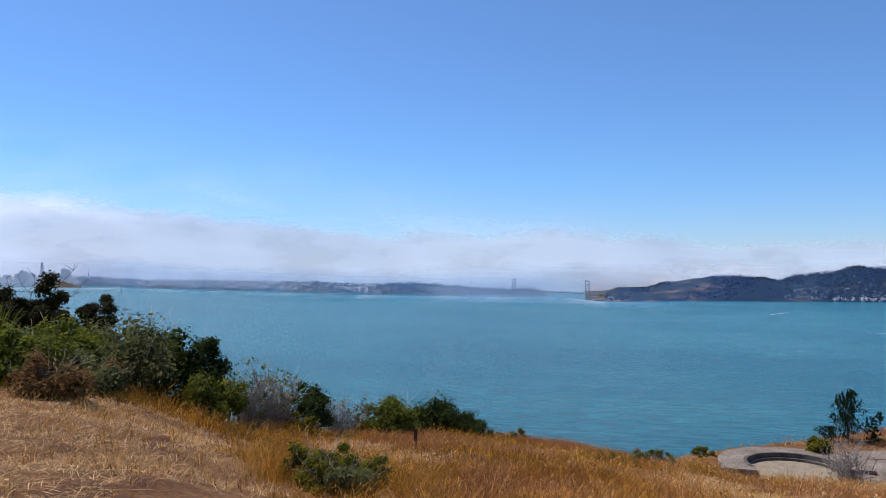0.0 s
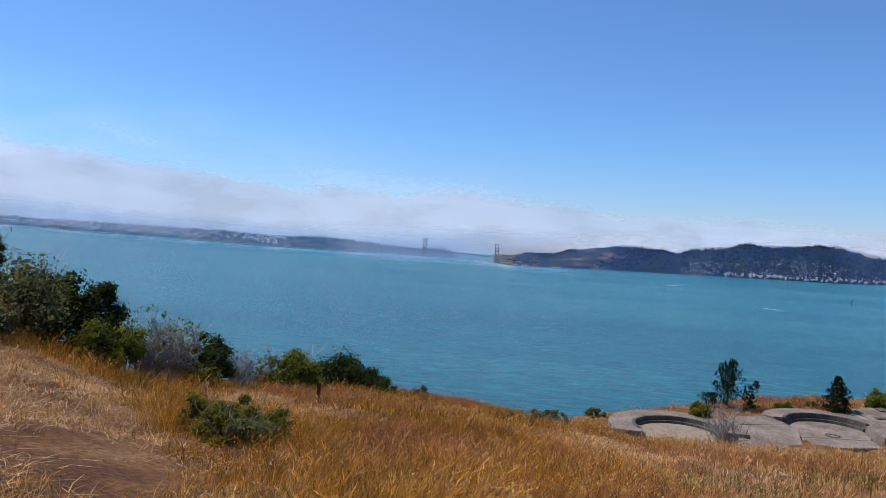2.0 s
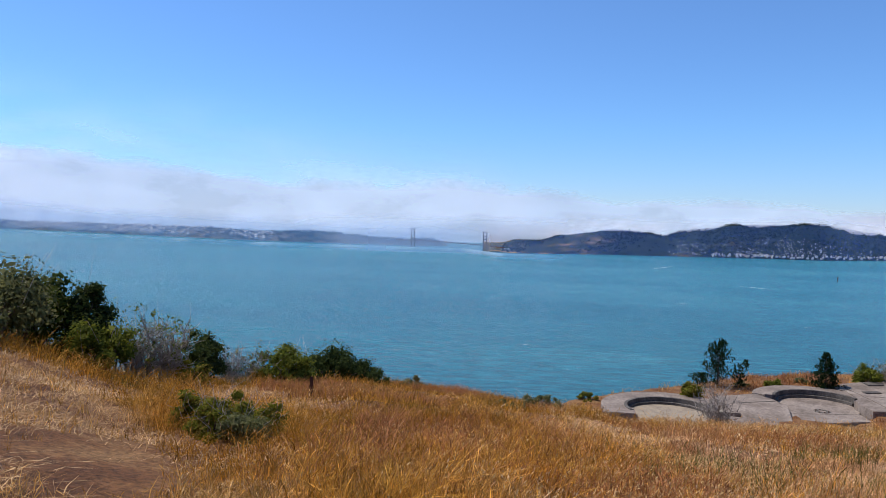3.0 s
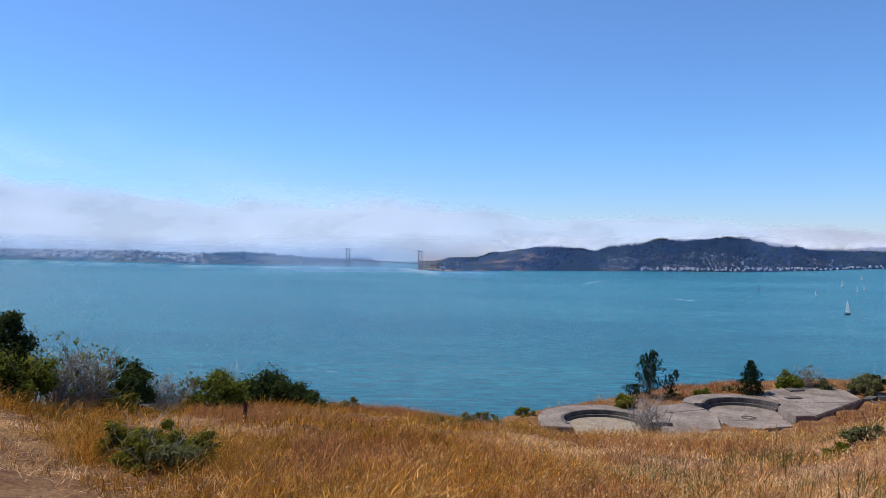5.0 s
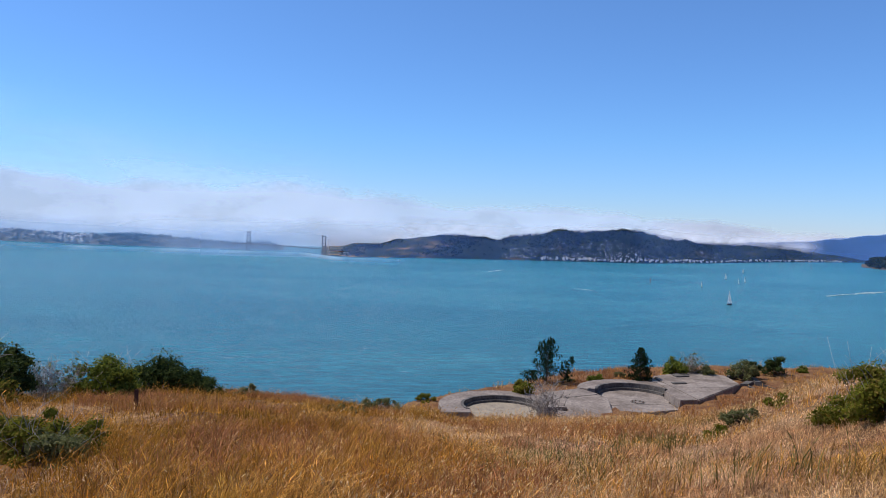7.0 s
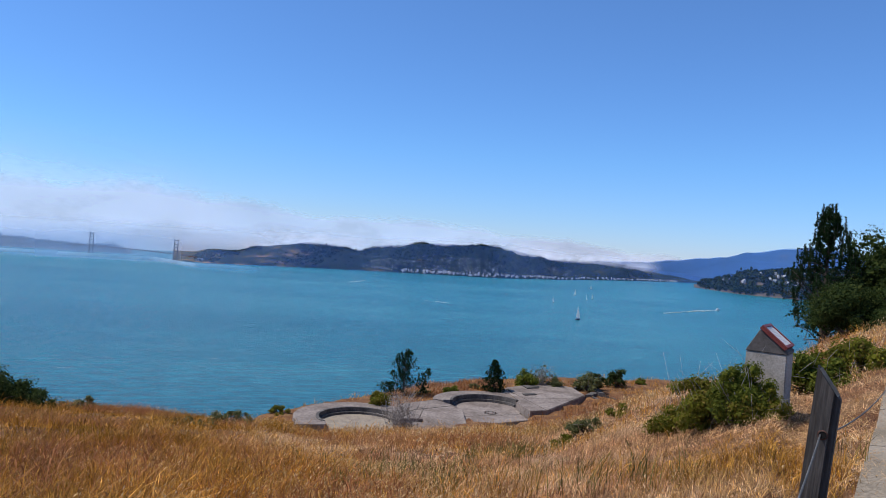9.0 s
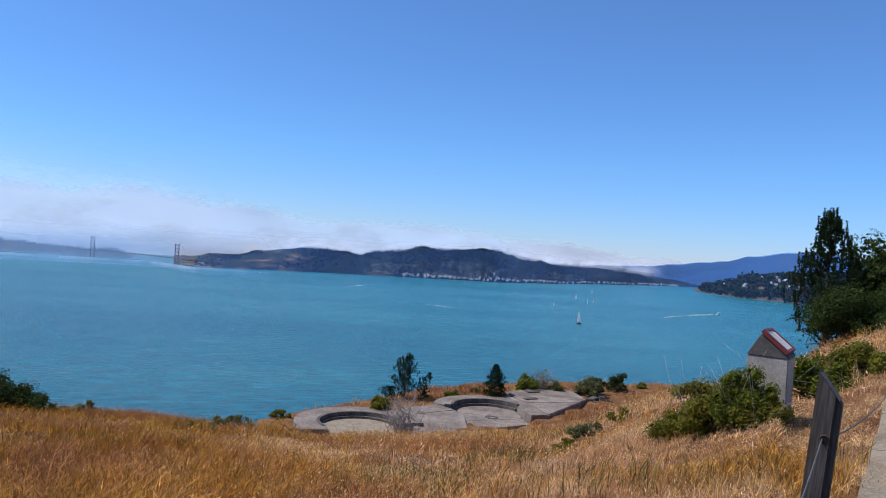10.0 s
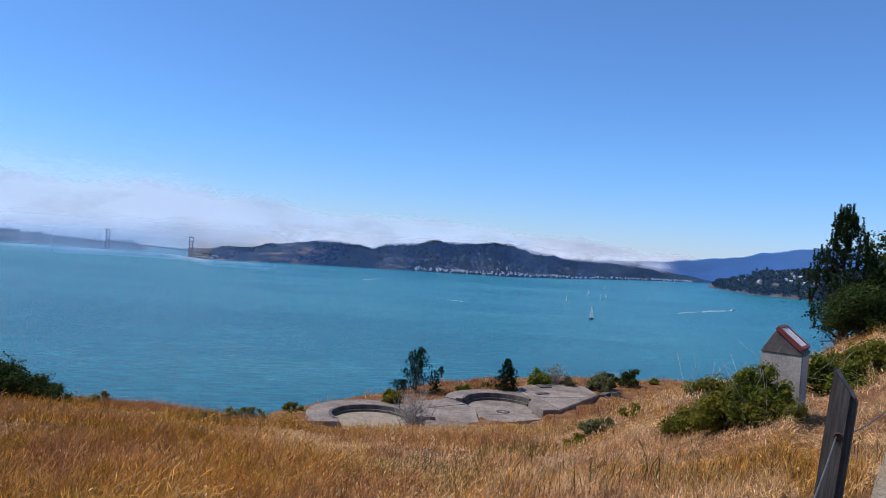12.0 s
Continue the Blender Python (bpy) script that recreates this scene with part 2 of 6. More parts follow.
M_POST = timber_mat()
M_POSTCUT = grainy("cut_timber_end", [(0.3, (0.26, 0.23, 0.19)), (0.7, (0.36, 0.32, 0.27))], 12.0, 90.0, 0.85, 0.003, 0.6)
M_RUST = grainy("rusty_iron", [(0.3, (0.045, 0.025, 0.02)), (0.6, (0.10, 0.045, 0.03)), (0.8, (0.07, 0.04, 0.03))], 8.0, 60.0, 0.8, 0.002, 0.5)
# near-black that paints the dark inside of openings
M_HOLE = grainy("near_black_opening", [(0.3, (0.008, 0.007, 0.006)), (0.7, (0.015, 0.013, 0.012))], 20.0, 90.0, 0.95, 0.001, 0.2)
M_STEEL = grainy("steel_cable", [(0.3, (0.07, 0.068, 0.065)), (0.7, (0.15, 0.145, 0.14))], 8.0, 80.0, 0.7, 0.001, 0.5, metal=0.1)
M_FRAME = grainy("maroon_sign_frame", [(0.3, (0.16, 0.035, 0.028)), (0.7, (0.22, 0.05, 0.04))], 6.0, 60.0, 0.5, 0.001, 0.3, contrast=0.2)
M_PANEL = grainy("pale_sign_panel", [(0.3, (0.62, 0.58, 0.50)), (0.7, (0.72, 0.68, 0.61))], 5.0, 50.0, 0.35, 0.0005, 0.2, contrast=0.1)
M_INK = grainy("sign_print", [(0.3, (0.42, 0.39, 0.35)), (0.7, (0.50, 0.46, 0.42))], 9.0, 50.0, 0.5, 0.0005, 0.2, contrast=0.1)
M_BARK = grainy("brown_bark", [(0.3, (0.075, 0.055, 0.042)), (0.7, (0.14, 0.11, 0.085))], 5.0, 40.0, 0.95, 0.01, 0.7)
M_DEAD = grainy("grey_dead_wood", [(0.3, (0.27, 0.235, 0.215)), (0.7, (0.42, 0.38, 0.35))], 5.0, 40.0, 0.9, 0.004, 0.5)
M_LEAF = leafy("coyote_brush_leaves", [(0.060, 0.080, 0.012), (0.115, 0.138, 0.018), (0.210, 0.215, 0.030), (0.075, 0.098, 0.014)])
M_LEAF_DK = leafy("dark_evergreen_leaves", [(0.020, 0.036, 0.010), (0.042, 0.064, 0.016), (0.085, 0.105, 0.026)])
M_LEAF_SAGE = leafy("grey_sage_leaves", [(0.125, 0.130, 0.050), (0.210, 0.205, 0.088), (0.085, 0.098, 0.034)])
M_LEAF_OLIVE = leafy("yellow_green_leaves", [(0.140, 0.140, 0.014), (0.215, 0.205, 0.022), (0.080, 0.095, 0.012), (0.32, 0.22, 0.05)])
M_LEAF_DRY = leafy("dry_brown_leaves", [(0.13, 0.065, 0.025), (0.22, 0.115, 0.045), (0.30, 0.17, 0.07), (0.10, 0.085, 0.03)])
M_LEAF_CYP = leafy("brown_green_cypress_leaves", [(0.026, 0.028, 0.010), (0.044, 0.042, 0.014), (0.068, 0.058, 0.020)])
M_NEEDLE = leafy("pine_needles", [(0.012, 0.030, 0.010), (0.022, 0.046, 0.014), (0.034, 0.062, 0.018)], 0.5, 0.15)
M_GRASS = grass_mat("dry_wild_oats", [(0.0, (0.30, 0.26, 0.22)), (0.35, (0.80, 0.77, 0.75)), (0.8, (1.25, 1.25, 1.25)), (1.0, (2.0, 2.0, 1.95))],
                    [(0.36, (0.66, 0.395, 0.165)), (0.44, (0.62, 0.315, 0.060)), (0.50, (0.54, 0.235, 0.026)), (0.56, (0.60, 0.300, 0.056)), (0.64, (0.66, 0.385, 0.15))])
M_STRAW = grass_mat("pale_trodden_straw", [(0.0, (0.6, 0.58, 0.56)), (1.0, (1.3, 1.3, 1.3))],
                    [(0.38, (0.62, 0.40, 0.20)), (0.5, (0.74, 0.50, 0.27)), (0.62, (0.54, 0.33, 0.155))], tint=(0.45, 0.24, 0.11), tint_most=0.5, tuft=(0.7, 1.2))
M_OCHRE = grass_mat("ochre_wild_oats", [(0.0, (0.35, 0.31, 0.28)), (0.5, (1.0, 1.0, 1.0)), (1.0, (2.1, 2.1, 2.0))],
                    [(0.36, (0.50, 0.250, 0.046)), (0.45, (0.40, 0.180, 0.020)), (0.52, (0.29, 0.120, 0.012)), (0.60, (0.42, 0.200, 0.028))], tint=(0.15, 0.115, 0.016))
M_HAY = grass_mat("pale_hay", [(0.0, (0.36, 0.31, 0.28)), (0.35, (0.85, 0.82, 0.80)), (1.0, (1.6, 1.6, 1.6))],
                    [(0.36, (0.74, 0.50, 0.285)), (0.46, (0.72, 0.455, 0.22)), (0.54, (0.62, 0.345, 0.17)), (0.62, (0.74, 0.51, 0.30))], tint=(0.50, 0.225, 0.105), tint_most=0.55, tuft=(0.5, 1.25))
M_SEED = grass_mat("pale_seed_heads", [(0.0, (0.55, 0.52, 0.48)), (0.6, (1.0, 1.0, 1.0)), (1.0, (1.25, 1.25, 1.25))],
                   [(0.36, (0.78, 0.56, 0.31)), (0.5, (0.74, 0.48, 0.19)), (0.62, (0.78, 0.56, 0.32))], tint=(0.6, 0.45, 0.2), tint_most=0.4, tuft=(0.8, 1.15))
M_RED = grass_mat("rusty_dry_weed", [(0.0, (0.6, 0.6, 0.6)), (1.0, (1.25, 1.25, 1.25))],
                  [(0.38, (0.38, 0.145, 0.055)), (0.62, (0.50, 0.245, 0.095))], tint=(0.33, 0.105, 0.04))
M_GREENW = grass_mat("green_weed", [(0.0, (0.6, 0.6, 0.6)), (1.0, (1.25, 1.25, 1.25))],
                     [(0.35, (0.23, 0.175, 0.040)), (0.5, (0.16, 0.155, 0.040)), (0.65, (0.25, 0.175, 0.036))], tint=(0.12, 0.13, 0.045))
def hill_mat():
    """Dark scrub and woods, drier and browner towards the strait, with tan clearings and eroded gullies."""
    m, n, l, b = mat("far_scrub_hillside", 0.95, 0.0, 0.1)
    v = coords(n, l)
    dry = n.new("ShaderNodeMapRange")
    dry.inputs["From Min"].default_value, dry.inputs["From Max"].default_value = -120.0, 620.0
    dry.inputs["To Min"].default_value, dry.inputs["To Max"].default_value = 0.060, -0.085
    sep = n.new("ShaderNodeSeparateXYZ")
    l.new(v, sep.inputs[0])
    l.new(sep.outputs[0], dry.inputs["Value"])
    add = n.new("ShaderNodeMath")
    l.new(noise_of(n, l, v, 0.0085, 6.0, 0.62), add.inputs[0])
    l.new(dry.outputs[0], add.inputs[1])
    col = ramp(n, l, add.outputs[0], [(0.42, (0.012, 0.022, 0.012)), (0.54, (0.024, 0.034, 0.017)), (0.60, (0.105, 0.078, 0.038)), (0.67, (0.28, 0.17, 0.078))])
    fine = noise_of(n, l, v, 0.05, 6.0, 0.7)
    l.new(mixed(n, l, 1.0, col, ramp(n, l, fine, [(0.35, (0.45, 0.45, 0.45)), (0.62, (1.35, 1.35, 1.35))]), "MULTIPLY"), b.inputs["Base Color"])
    bump(n, l, b, fine, 0.8, 3.0)
    return m


M_HILL = hill_mat()
M_CITYLAND = grainy("far_city_ground", [(0.35, (0.05, 0.06, 0.04)), (0.6, (0.13, 0.12, 0.10)), (0.75, (0.2, 0.18, 0.16))], 0.01, 0.08, 0.95, 1.0, 0.4)
M_FARTREE = leafy("far_tree_foliage", [(0.010, 0.019, 0.007), (0.022, 0.036, 0.012), (0.040, 0.054, 0.018)], through_leaf=0.1, patch=0.01)
M_HOUSE = grainy("far_house_walls", [(0.38, (0.26, 0.23, 0.20)), (0.52, (0.76, 0.74, 0.70)), (0.64, (0.38, 0.31, 0.25))], 0.05, 0.4, 0.8, 0.01, 0.1)
M_TOWERB = grainy("far_tower_walls", [(0.3, (0.12, 0.12, 0.13)), (0.6, (0.22, 0.21, 0.21)), (0.8, (0.32, 0.30, 0.29))], 0.006, 0.1, 0.6, 0.01, 0.1)
M_ORANGE = grainy("orange_bridge_paint", [(0.3, (0.095, 0.042, 0.038)), (0.7, (0.125, 0.054, 0.048))], 0.05, 0.5, 0.6, 0.01, 0.1, contrast=0.15)
M_SAIL = grainy("white_sailcloth", [(0.3, (0.72, 0.72, 0.70)), (0.7, (0.82, 0.82, 0.80))], 0.5, 4.0, 0.8, 0.002, 0.2, contrast=0.1)
M_SAIL_T = leafy("sunlit_sailcloth", [(0.80, 0.80, 0.79), (0.86, 0.86, 0.85)], 0.7, 0.5, 0.2)
M_HULL = grainy("white_hull", [(0.3, (0.60, 0.60, 0.60)), (0.7, (0.75, 0.75, 0.74))], 0.5, 4.0, 0.4, 0.002, 0.1, contrast=0.1)
M_DARKHULL = grainy("dark_hull", [(0.3, (0.04, 0.05, 0.08)), (0.7, (0.08, 0.09, 0.12))], 0.5, 4.0, 0.4, 0.002, 0.1, contrast=0.1)
M_FOAM = grainy("white_foam", [(0.35, (0.16, 0.30, 0.34)), (0.65, (0.55, 0.62, 0.64))], 0.15, 1.0, 0.9, 0.05, 0.5, contrast=0.3)
M_ROCK = grainy("shore_rock", [(0.3, (0.07, 0.055, 0.042)), (0.7, (0.15, 0.115, 0.085))], 0.02, 0.2, 0.95, 0.5, 0.6)

# ---------------------------------------------------------------- lie of the land
AZ_K = np.array([-75, -55, -41, -35, -29.6, -23, -12.6, -7.6, -3.4, 0, 5, 8, 13, 19, 25.8, 28.5, 32, 36, 39, 42, 45, 48, 55, 75], float)
CREST_T = np.array([.10, .10, .128, .170, .208, .222, .224, .232, .238, .250, .256, .272, .266, .258, .247, .228, .200, .182, .168, .155, .094, .060, .05, .10])
CREST_R = np.array([25, 25, 22, 24, 28, 34, 38, 38, 36, 34, 32, 30, 30, 30, 27, 25, 22, 17, 14, 12, 26, 30, 30, 25], float)
CREST_K = np.array([.004, .004, .004, .006, .010, .012, .012, .012, .012, .012, .012, .012, .012, .012, .012, .012, .012, .012, .010, .006, .003, .002, .002, .002])
EDGE_X = np.array([-4, 2, 5.6, 10, 15, 22, 28, 37, 47, 60, 90], float)
EDGE_Y = np.array([50, 58, 61.5, 65, 68.2, 73.5, 75.4, 76.5, 75, 74, 70], float)
TERRACE_Z = -12.9
BZ = -12.5           # top of the battery platform


def ground_z(x, y):
    """Height of the island's ground at x, y (numpy)."""
    x, y = np.asarray(x, float), np.asarray(y, float)
    r = np.hypot(x, y) + 1e-9
    az = np.degrees(np.arctan2(x, y))
    t, rc, k = (np.interp(az, AZ_K, c) for c in (CREST_T, CREST_R, CREST_K))
    s = np.maximum(t - EYE.z / rc, 0.0)
    front = np.clip((100 - np.abs(az)) / 40, 0, 1)
    s = s * front
    k = k * front
    # level where the viewer stands, then the slope takes over
    z = -s * (r - 4.0 * (1 - np.exp(-r / 4.0))) - s * 4.0 * np.clip(r / rc, 0, 1)
    over = np.maximum(r - rc, 0)
    z = z - k * over ** 2
    z = np.minimum(z, 2.0)
    # terrace of the old battery, then the bluff
    d = y - np.interp(x, EDGE_X, EDGE_Y)
    out = np.maximum(np.maximum(d, 4.0 - x), 0)
    terr = TERRACE_Z + 0.018 * np.clip(x - 20, 0, 60) - 0.9 * out - 0.012 * np.clip(out, 0, 60) ** 2
    w = 1.2
    both = np.maximum(z, terr) + w * 0.3 * np.exp(-np.abs(z - terr) / w)
    z = np.where(y > 30, both, z)
    for cx, cy, rr in ((11.8, 57.7, 4.6), (24.7, 63.1, 4.6), (18.5, 59.8, 3.0), (32.3, 66.6, 3.6), (30.0, 62.0, 1.6), (11.5, 55.2, 3.0), (24.0, 59.5, 2.6)):
        z = np.where(np.hypot(x - cx, y - cy) < rr, np.minimum(z, BZ - 1.05), z)
    lump = 0.10 * np.sin(x * 0.9 + 1.3) * np.sin(y * 0.7) + 0.05 * np.sin(x * 2.3) * np.sin(y * 1.9 + 0.5)
    return np.maximum(z + lump * np.clip(r / 12, 0, 1), WATER_Z - 8)


def gz(x, y):
    return float(ground_z(x, y))


def at(az, r):
    """x, y at a bearing (degrees right of +y) and distance."""
    return r * math.sin(radians(az)), r * math.cos(radians(az))


def polar_sheet(name, azs, rs, height):
    a, r = np.meshgrid(np.radians(azs), rs, indexing="ij")
    x, y = r * np.sin(a), r * np.cos(a)
    z = height(np.degrees(a), r, x, y)
    v = np.stack([x, y, z], -1).reshape(-1, 3)
    i, j = np.meshgrid(np.arange(len(azs) - 1), np.arange(len(rs) - 1), indexing="ij")
    k = len(rs)
    p = (i * k + j).ravel()
    return smooth(mesh_of(name, v, np.stack([p, p + 1, p + k + 1, p + k], -1)))


# one sheet of ground: the island's hillside down to below the water
radii = np.concatenate([[0.0], np.geomspace(0.6, 8, 14), np.linspace(8.5, 100, 140), np.geomspace(103, 420, 40)])
ground = part("ground", polar_sheet("ground", np.linspace(-180, 180, 361), radii, lambda a, r, x, y: ground_z(x, y)), M_SOIL)
tagged(ground, "dry grassy hillside soil sloping down to the bay", "ground", kind="structure")

# the bay, out to the horizon
wr = np.geomspace(60, 4990, 60)
water = part("water", polar_sheet("water", np.linspace(-180, 180, 121), wr, lambda a, r, x, y: 0 * r + WATER_Z), M_WATER)
tagged(water, "teal rippled water of a wide sunny bay", "water", kind="structure")
# ---------------------------------------------------------------- far shores
def ease(a, xs, ys):
    """Smooth curve through a few heights."""
    xs, ys = np.asarray(xs, float), np.asarray(ys, float)
    i = np.clip(np.searchsorted(xs, a) - 1, 0, len(xs) - 2)
    t = np.clip((a - xs[i]) / (xs[i + 1] - xs[i]), 0, 1)
    t = t * t * (3 - 2 * t)
    return ys[i] * (1 - t) + ys[i + 1] * t


def wave(a, b, seed, octaves=5):
    """Smooth rough noise of two numpy arrays, about -1..1."""
    g = np.random.RandomState(seed)
    tot, amp = 0 * a, 1.0
    for o in range(octaves):
        f = 2.0 ** o
        for _ in range(2):
            p, q, d = g.uniform(0.6, 1.4), g.uniform(0.6, 1.4), g.uniform(0, 6.28)
            tot = tot + amp * 0.5 * np.sin(a * f * p + d + 1.7 * np.sin(b * f * 0.5 * q + d))
        amp *= 0.55
    return tot * 0.6


def land(shore_az, shore_r, top_az, top_el, deep, seed, rough, flat=0.0):
    """Height function of a far land: it rises from its shore to a skyline seen at the angles top_el."""
    def height(a, r, x, y):
        r0 = np.interp(a, shore_az, shore_r)
        t = np.clip((r - r0) / deep, -0.2, 3.0)
        rt = r0 + deep
        peak = EYE.z + rt * np.tan(np.radians(ease(a, top_az, top_el))) - WATER_Z
        peak = np.maximum(peak, 2.0)
        rise = np.where(t < 1, np.sin(np.clip(t, 0, 1) * math.pi / 2) ** (0.8 + flat), 1 - 0.5 * (t - 1) ** 2)
        spur = wave(a * 1.3, r / 210.0, seed) * rough * np.clip(t * 2.2, 0, 1) * np.clip(1.12 - t, 0.06, 1)
        z = WATER_Z + rise * peak * (1 + spur) + np.clip(t * 20, 0, 1) * 2.5
        return np.where(t <= 0.0, WATER_Z - 6, z)
    return height


MARIN_SHORE = ([-3.2, -2.2, 0, 5, 9.4, 15, 21.6, 26, 31, 37], [2470, 2400, 2370, 2450, 2500, 2580, 2680, 2950, 3500, 4150])
MARIN_TOP = ([-3.2, -2.7, -1.5, -0.4, 1.4, 3.1, 5.0, 6.7, 8.2, 9.3, 10.5, 12.0, 13.2, 16.2, 18.5, 21.4, 22.2, 24, 25.5, 27.5, 29.3, 32, 37],
             [-2.66, -2.50, -1.98, -1.68, -1.66, -1.15, -0.95, -0.62, -0.68, -0.82, -1.02, -0.62, -0.38, -0.10, -0.02, 0.05, -0.12, -0.40, -0.66, -0.72, -0.50, -0.80, -1.15])
marin_height = land(*MARIN_SHORE, *MARIN_TOP, 620, 3, 0.42)


hills = part("headland_hills", polar_sheet("headland_hills", np.linspace(-2.95, 37, 366), np.linspace(2360, 4800, 110), marin_height), M_HILL)
tagged(hills, "scrub-covered coastal hills with dry brown clearings above the bay", "hills", kind="structure")

TAM_TOP = ([22, 27, 29.7, 32.5, 34.5, 36.6, 38, 39.6, 42.3, 44, 47, 52, 60], [-1.2, -0.8, -0.45, -0.30, 0.0, 0.28, 0.45, 0.90, 1.35, 1.5, 1.1, 1.3, 0.6])
tam_height = land([22, 60], [4200, 4200], *TAM_TOP, 560, 11, 0.16)
tam = part("distant_ridge", polar_sheet("distant_ridge", np.linspace(22, 60, 260), np.linspace(4190, 4960, 50), tam_height), M_HILL)
tagged(tam, "long blue forested mountain ridge behind the bay", "mountain", kind="structure")

ISLE_SHORE = ([36.0, 36.4, 37, 39, 42, 46, 52], [3360, 3300, 3220, 2980, 2930, 2880, 2850])
ISLE_TOP = ([36.0, 36.4, 37.0, 38.4, 39.8, 42, 45, 52], [-1.95, -1.60, -1.40, -1.05, -0.60, -0.35, -0.1, 0.2])
isle_height = land(*ISLE_SHORE, *ISLE_TOP, 300, 5, 0.15)
isle = part("wooded_point", polar_sheet("wooded_point", np.linspace(36.0, 52, 160), np.linspace(2840, 3700, 80), isle_height), M_ROCK)
tagged(isle, "wooded rocky point with houses across the water", "headland", kind="structure")

CITY_SHORE = ([-62, -46, -41, -38, -35.6, -31, -26, -20, -14, -9, -6.2, -5.8], [4860, 4850, 4800, 4500, 4150, 3650, 3280, 2980, 2860, 2800, 2790, 2790])
CITY_TOP = ([-62, -44.5, -40, -35.6, -31, -28, -24, -20, -16, -14, -11, -9, -7.2, -6.2, -5.8],
            [-1.0, -0.75, -0.75, -1.05, -1.10, -1.20, -1.22, -1.50, -1.38, -1.50, -1.75, -1.85, -1.78, -2.0, -2.2])
city_height = land(*CITY_SHORE, *CITY_TOP, 130, 8, 0.12)
cityland = part("city_peninsula", polar_sheet("city_peninsula", np.linspace(-62, -5.8, 300), np.linspace(2780, 4990, 110), city_height), M_CITYLAND)
tagged(cityland, "low hazy city peninsula with wooded hills along the bay", "shore", kind="structure")


def on(height, az, r):
    return float(height(np.array([az]), np.array([r]), None, None)[0])


# ---------------------------------------------------------------- far woods, houses, skyline
def clumps(name, spots, sizes, seed, per=16, spread=1.0):
    """Tree crowns far away: each a loose knot of small leaf masses."""
    g = np.random.RandomState(seed)
    n = len(spots)
    c = np.repeat(np.asarray(spots), per, 0)
    s = np.repeat(np.asarray(sizes), per)[:, None]
    off = g.normal(size=(n * per, 3)) * (0.30, 0.30, 0.34) * s * spread
    off[:, 2] = np.abs(off[:, 2]) + 0.2 * s[:, 0]
    ctr = c + off
    u = g.normal(size=(n * per, 3))
    u /= np.linalg.norm(u, axis=1)[:, None]
    w = np.cross(u, g.normal(size=(n * per, 3)))
    w /= np.linalg.norm(w, axis=1)[:, None]
    k = s * g.uniform(0.18, 0.36, (n * per, 1))
    v = np.stack([ctr + u * k, ctr + w * k, ctr - u * k * 0.8, ctr - w * k], 1).reshape(-1, 3)
    f = np.arange(len(v)).reshape(-1, 4)
    return mesh_of(name, v, f)


rng = np.random.RandomState(21)


def scatter(height, az0, az1, shore, deep, n, size, pick=None):
    spots, sizes = [], []
    while len(spots) < n:
        a = rng.uniform(az0, az1)
        t = rng.uniform(0.02, 1.0)
        if pick is not None and not pick(a, t):
            continue
        r = float(np.interp(a, *shore)) + deep * t
        x, y = at(a, r)
        spots.append((x, y, on(height, a, r) - 1.0))
        sizes.append(rng.uniform(*size))
    return spots, sizes


def marin_woods(a, t):
    return wave(np.array([a * 0.9]), np.array([t * 4.0]), 33)[0] + rng.uniform(-0.4, 0.4) + (0.35 if a > 11 else -0.25) > 0.0


sp, sz = scatter(marin_height, -1.5, 33, MARIN_SHORE, 640, 4600, (4, 9), marin_woods)
tagged(part("far_woods", clumps("far_woods", sp, sz, 1, 9), M_FARTREE), "dark trees covering the far hillsides", "trees", kind="stuff")
sp, sz = scatter(isle_height, 36.5, 51, ISLE_SHORE, 330, 900, (10, 22))
edge_spots, edge_sizes = scatter(isle_height, 36.6, 51, ISLE_SHORE, 60, 420, (7, 15))
sp, sz = sp + edge_spots, sz + edge_sizes
tagged(part("point_woods", clumps("point_woods", sp, sz, 2, 26), M_FARTREE), "dense dark trees over the rocky point", "trees", kind="stuff")
sp, sz = scatter(city_height, -33, -6.2, CITY_SHORE, 140, 900, (6, 12), lambda a, t: a > -24 or rng.uniform() < 0.2)
tagged(part("peninsula_woods", clumps("peninsula_woods", sp, sz, 3, 8), M_FARTREE), "dark low woods along the city shore", "trees", kind="stuff")


def house_scatter(name, height, az0, az1, shore, t0, t1, n, size, seed, dens):
    """Many small gabled houses in one mesh."""
    g = np.random.RandomState(seed)
    vs, fs = [], []
    k = 0
    while k < n:
        a, t = g.uniform(az0, az1), g.uniform(t0, t1)
        if g.uniform() > dens(a, t):
            continue
        r = float(np.interp(a, *shore)) + t
        x, y = at(a, r)
        z = on(height, a, r) - 1.0
        w, d, h = g.uniform(*size), g.uniform(*size), g.uniform(*size) * 0.75 + 1
        c, s = math.cos(g.uniform(0, 3)), math.sin(g.uniform(0, 3))
        base = [(-w / 2, -d / 2), (w / 2, -d / 2), (w / 2, d / 2), (-w / 2, d / 2)]
        o = len(vs)
        for hh in (0, h):
            vs += [(x + p * c - q * s, y + p * s + q * c, z + hh) for p, q in base]
        vs += [(x + p * c, y + p * s, z + h * 1.4) for p in (-w / 2, w / 2)]
        fs += [tuple(o + i for i in f) for f in ((0, 1, 5, 4), (1, 2, 6, 5), (2, 3, 7, 6), (3, 0, 4, 7), (4, 5, 9, 8), (6, 7, 8, 9), (5, 6, 9), (7, 4, 8))]
        k += 1
    return tagged(part(name, mesh_of(name, vs, fs), M_HOUSE), kind="stuff")


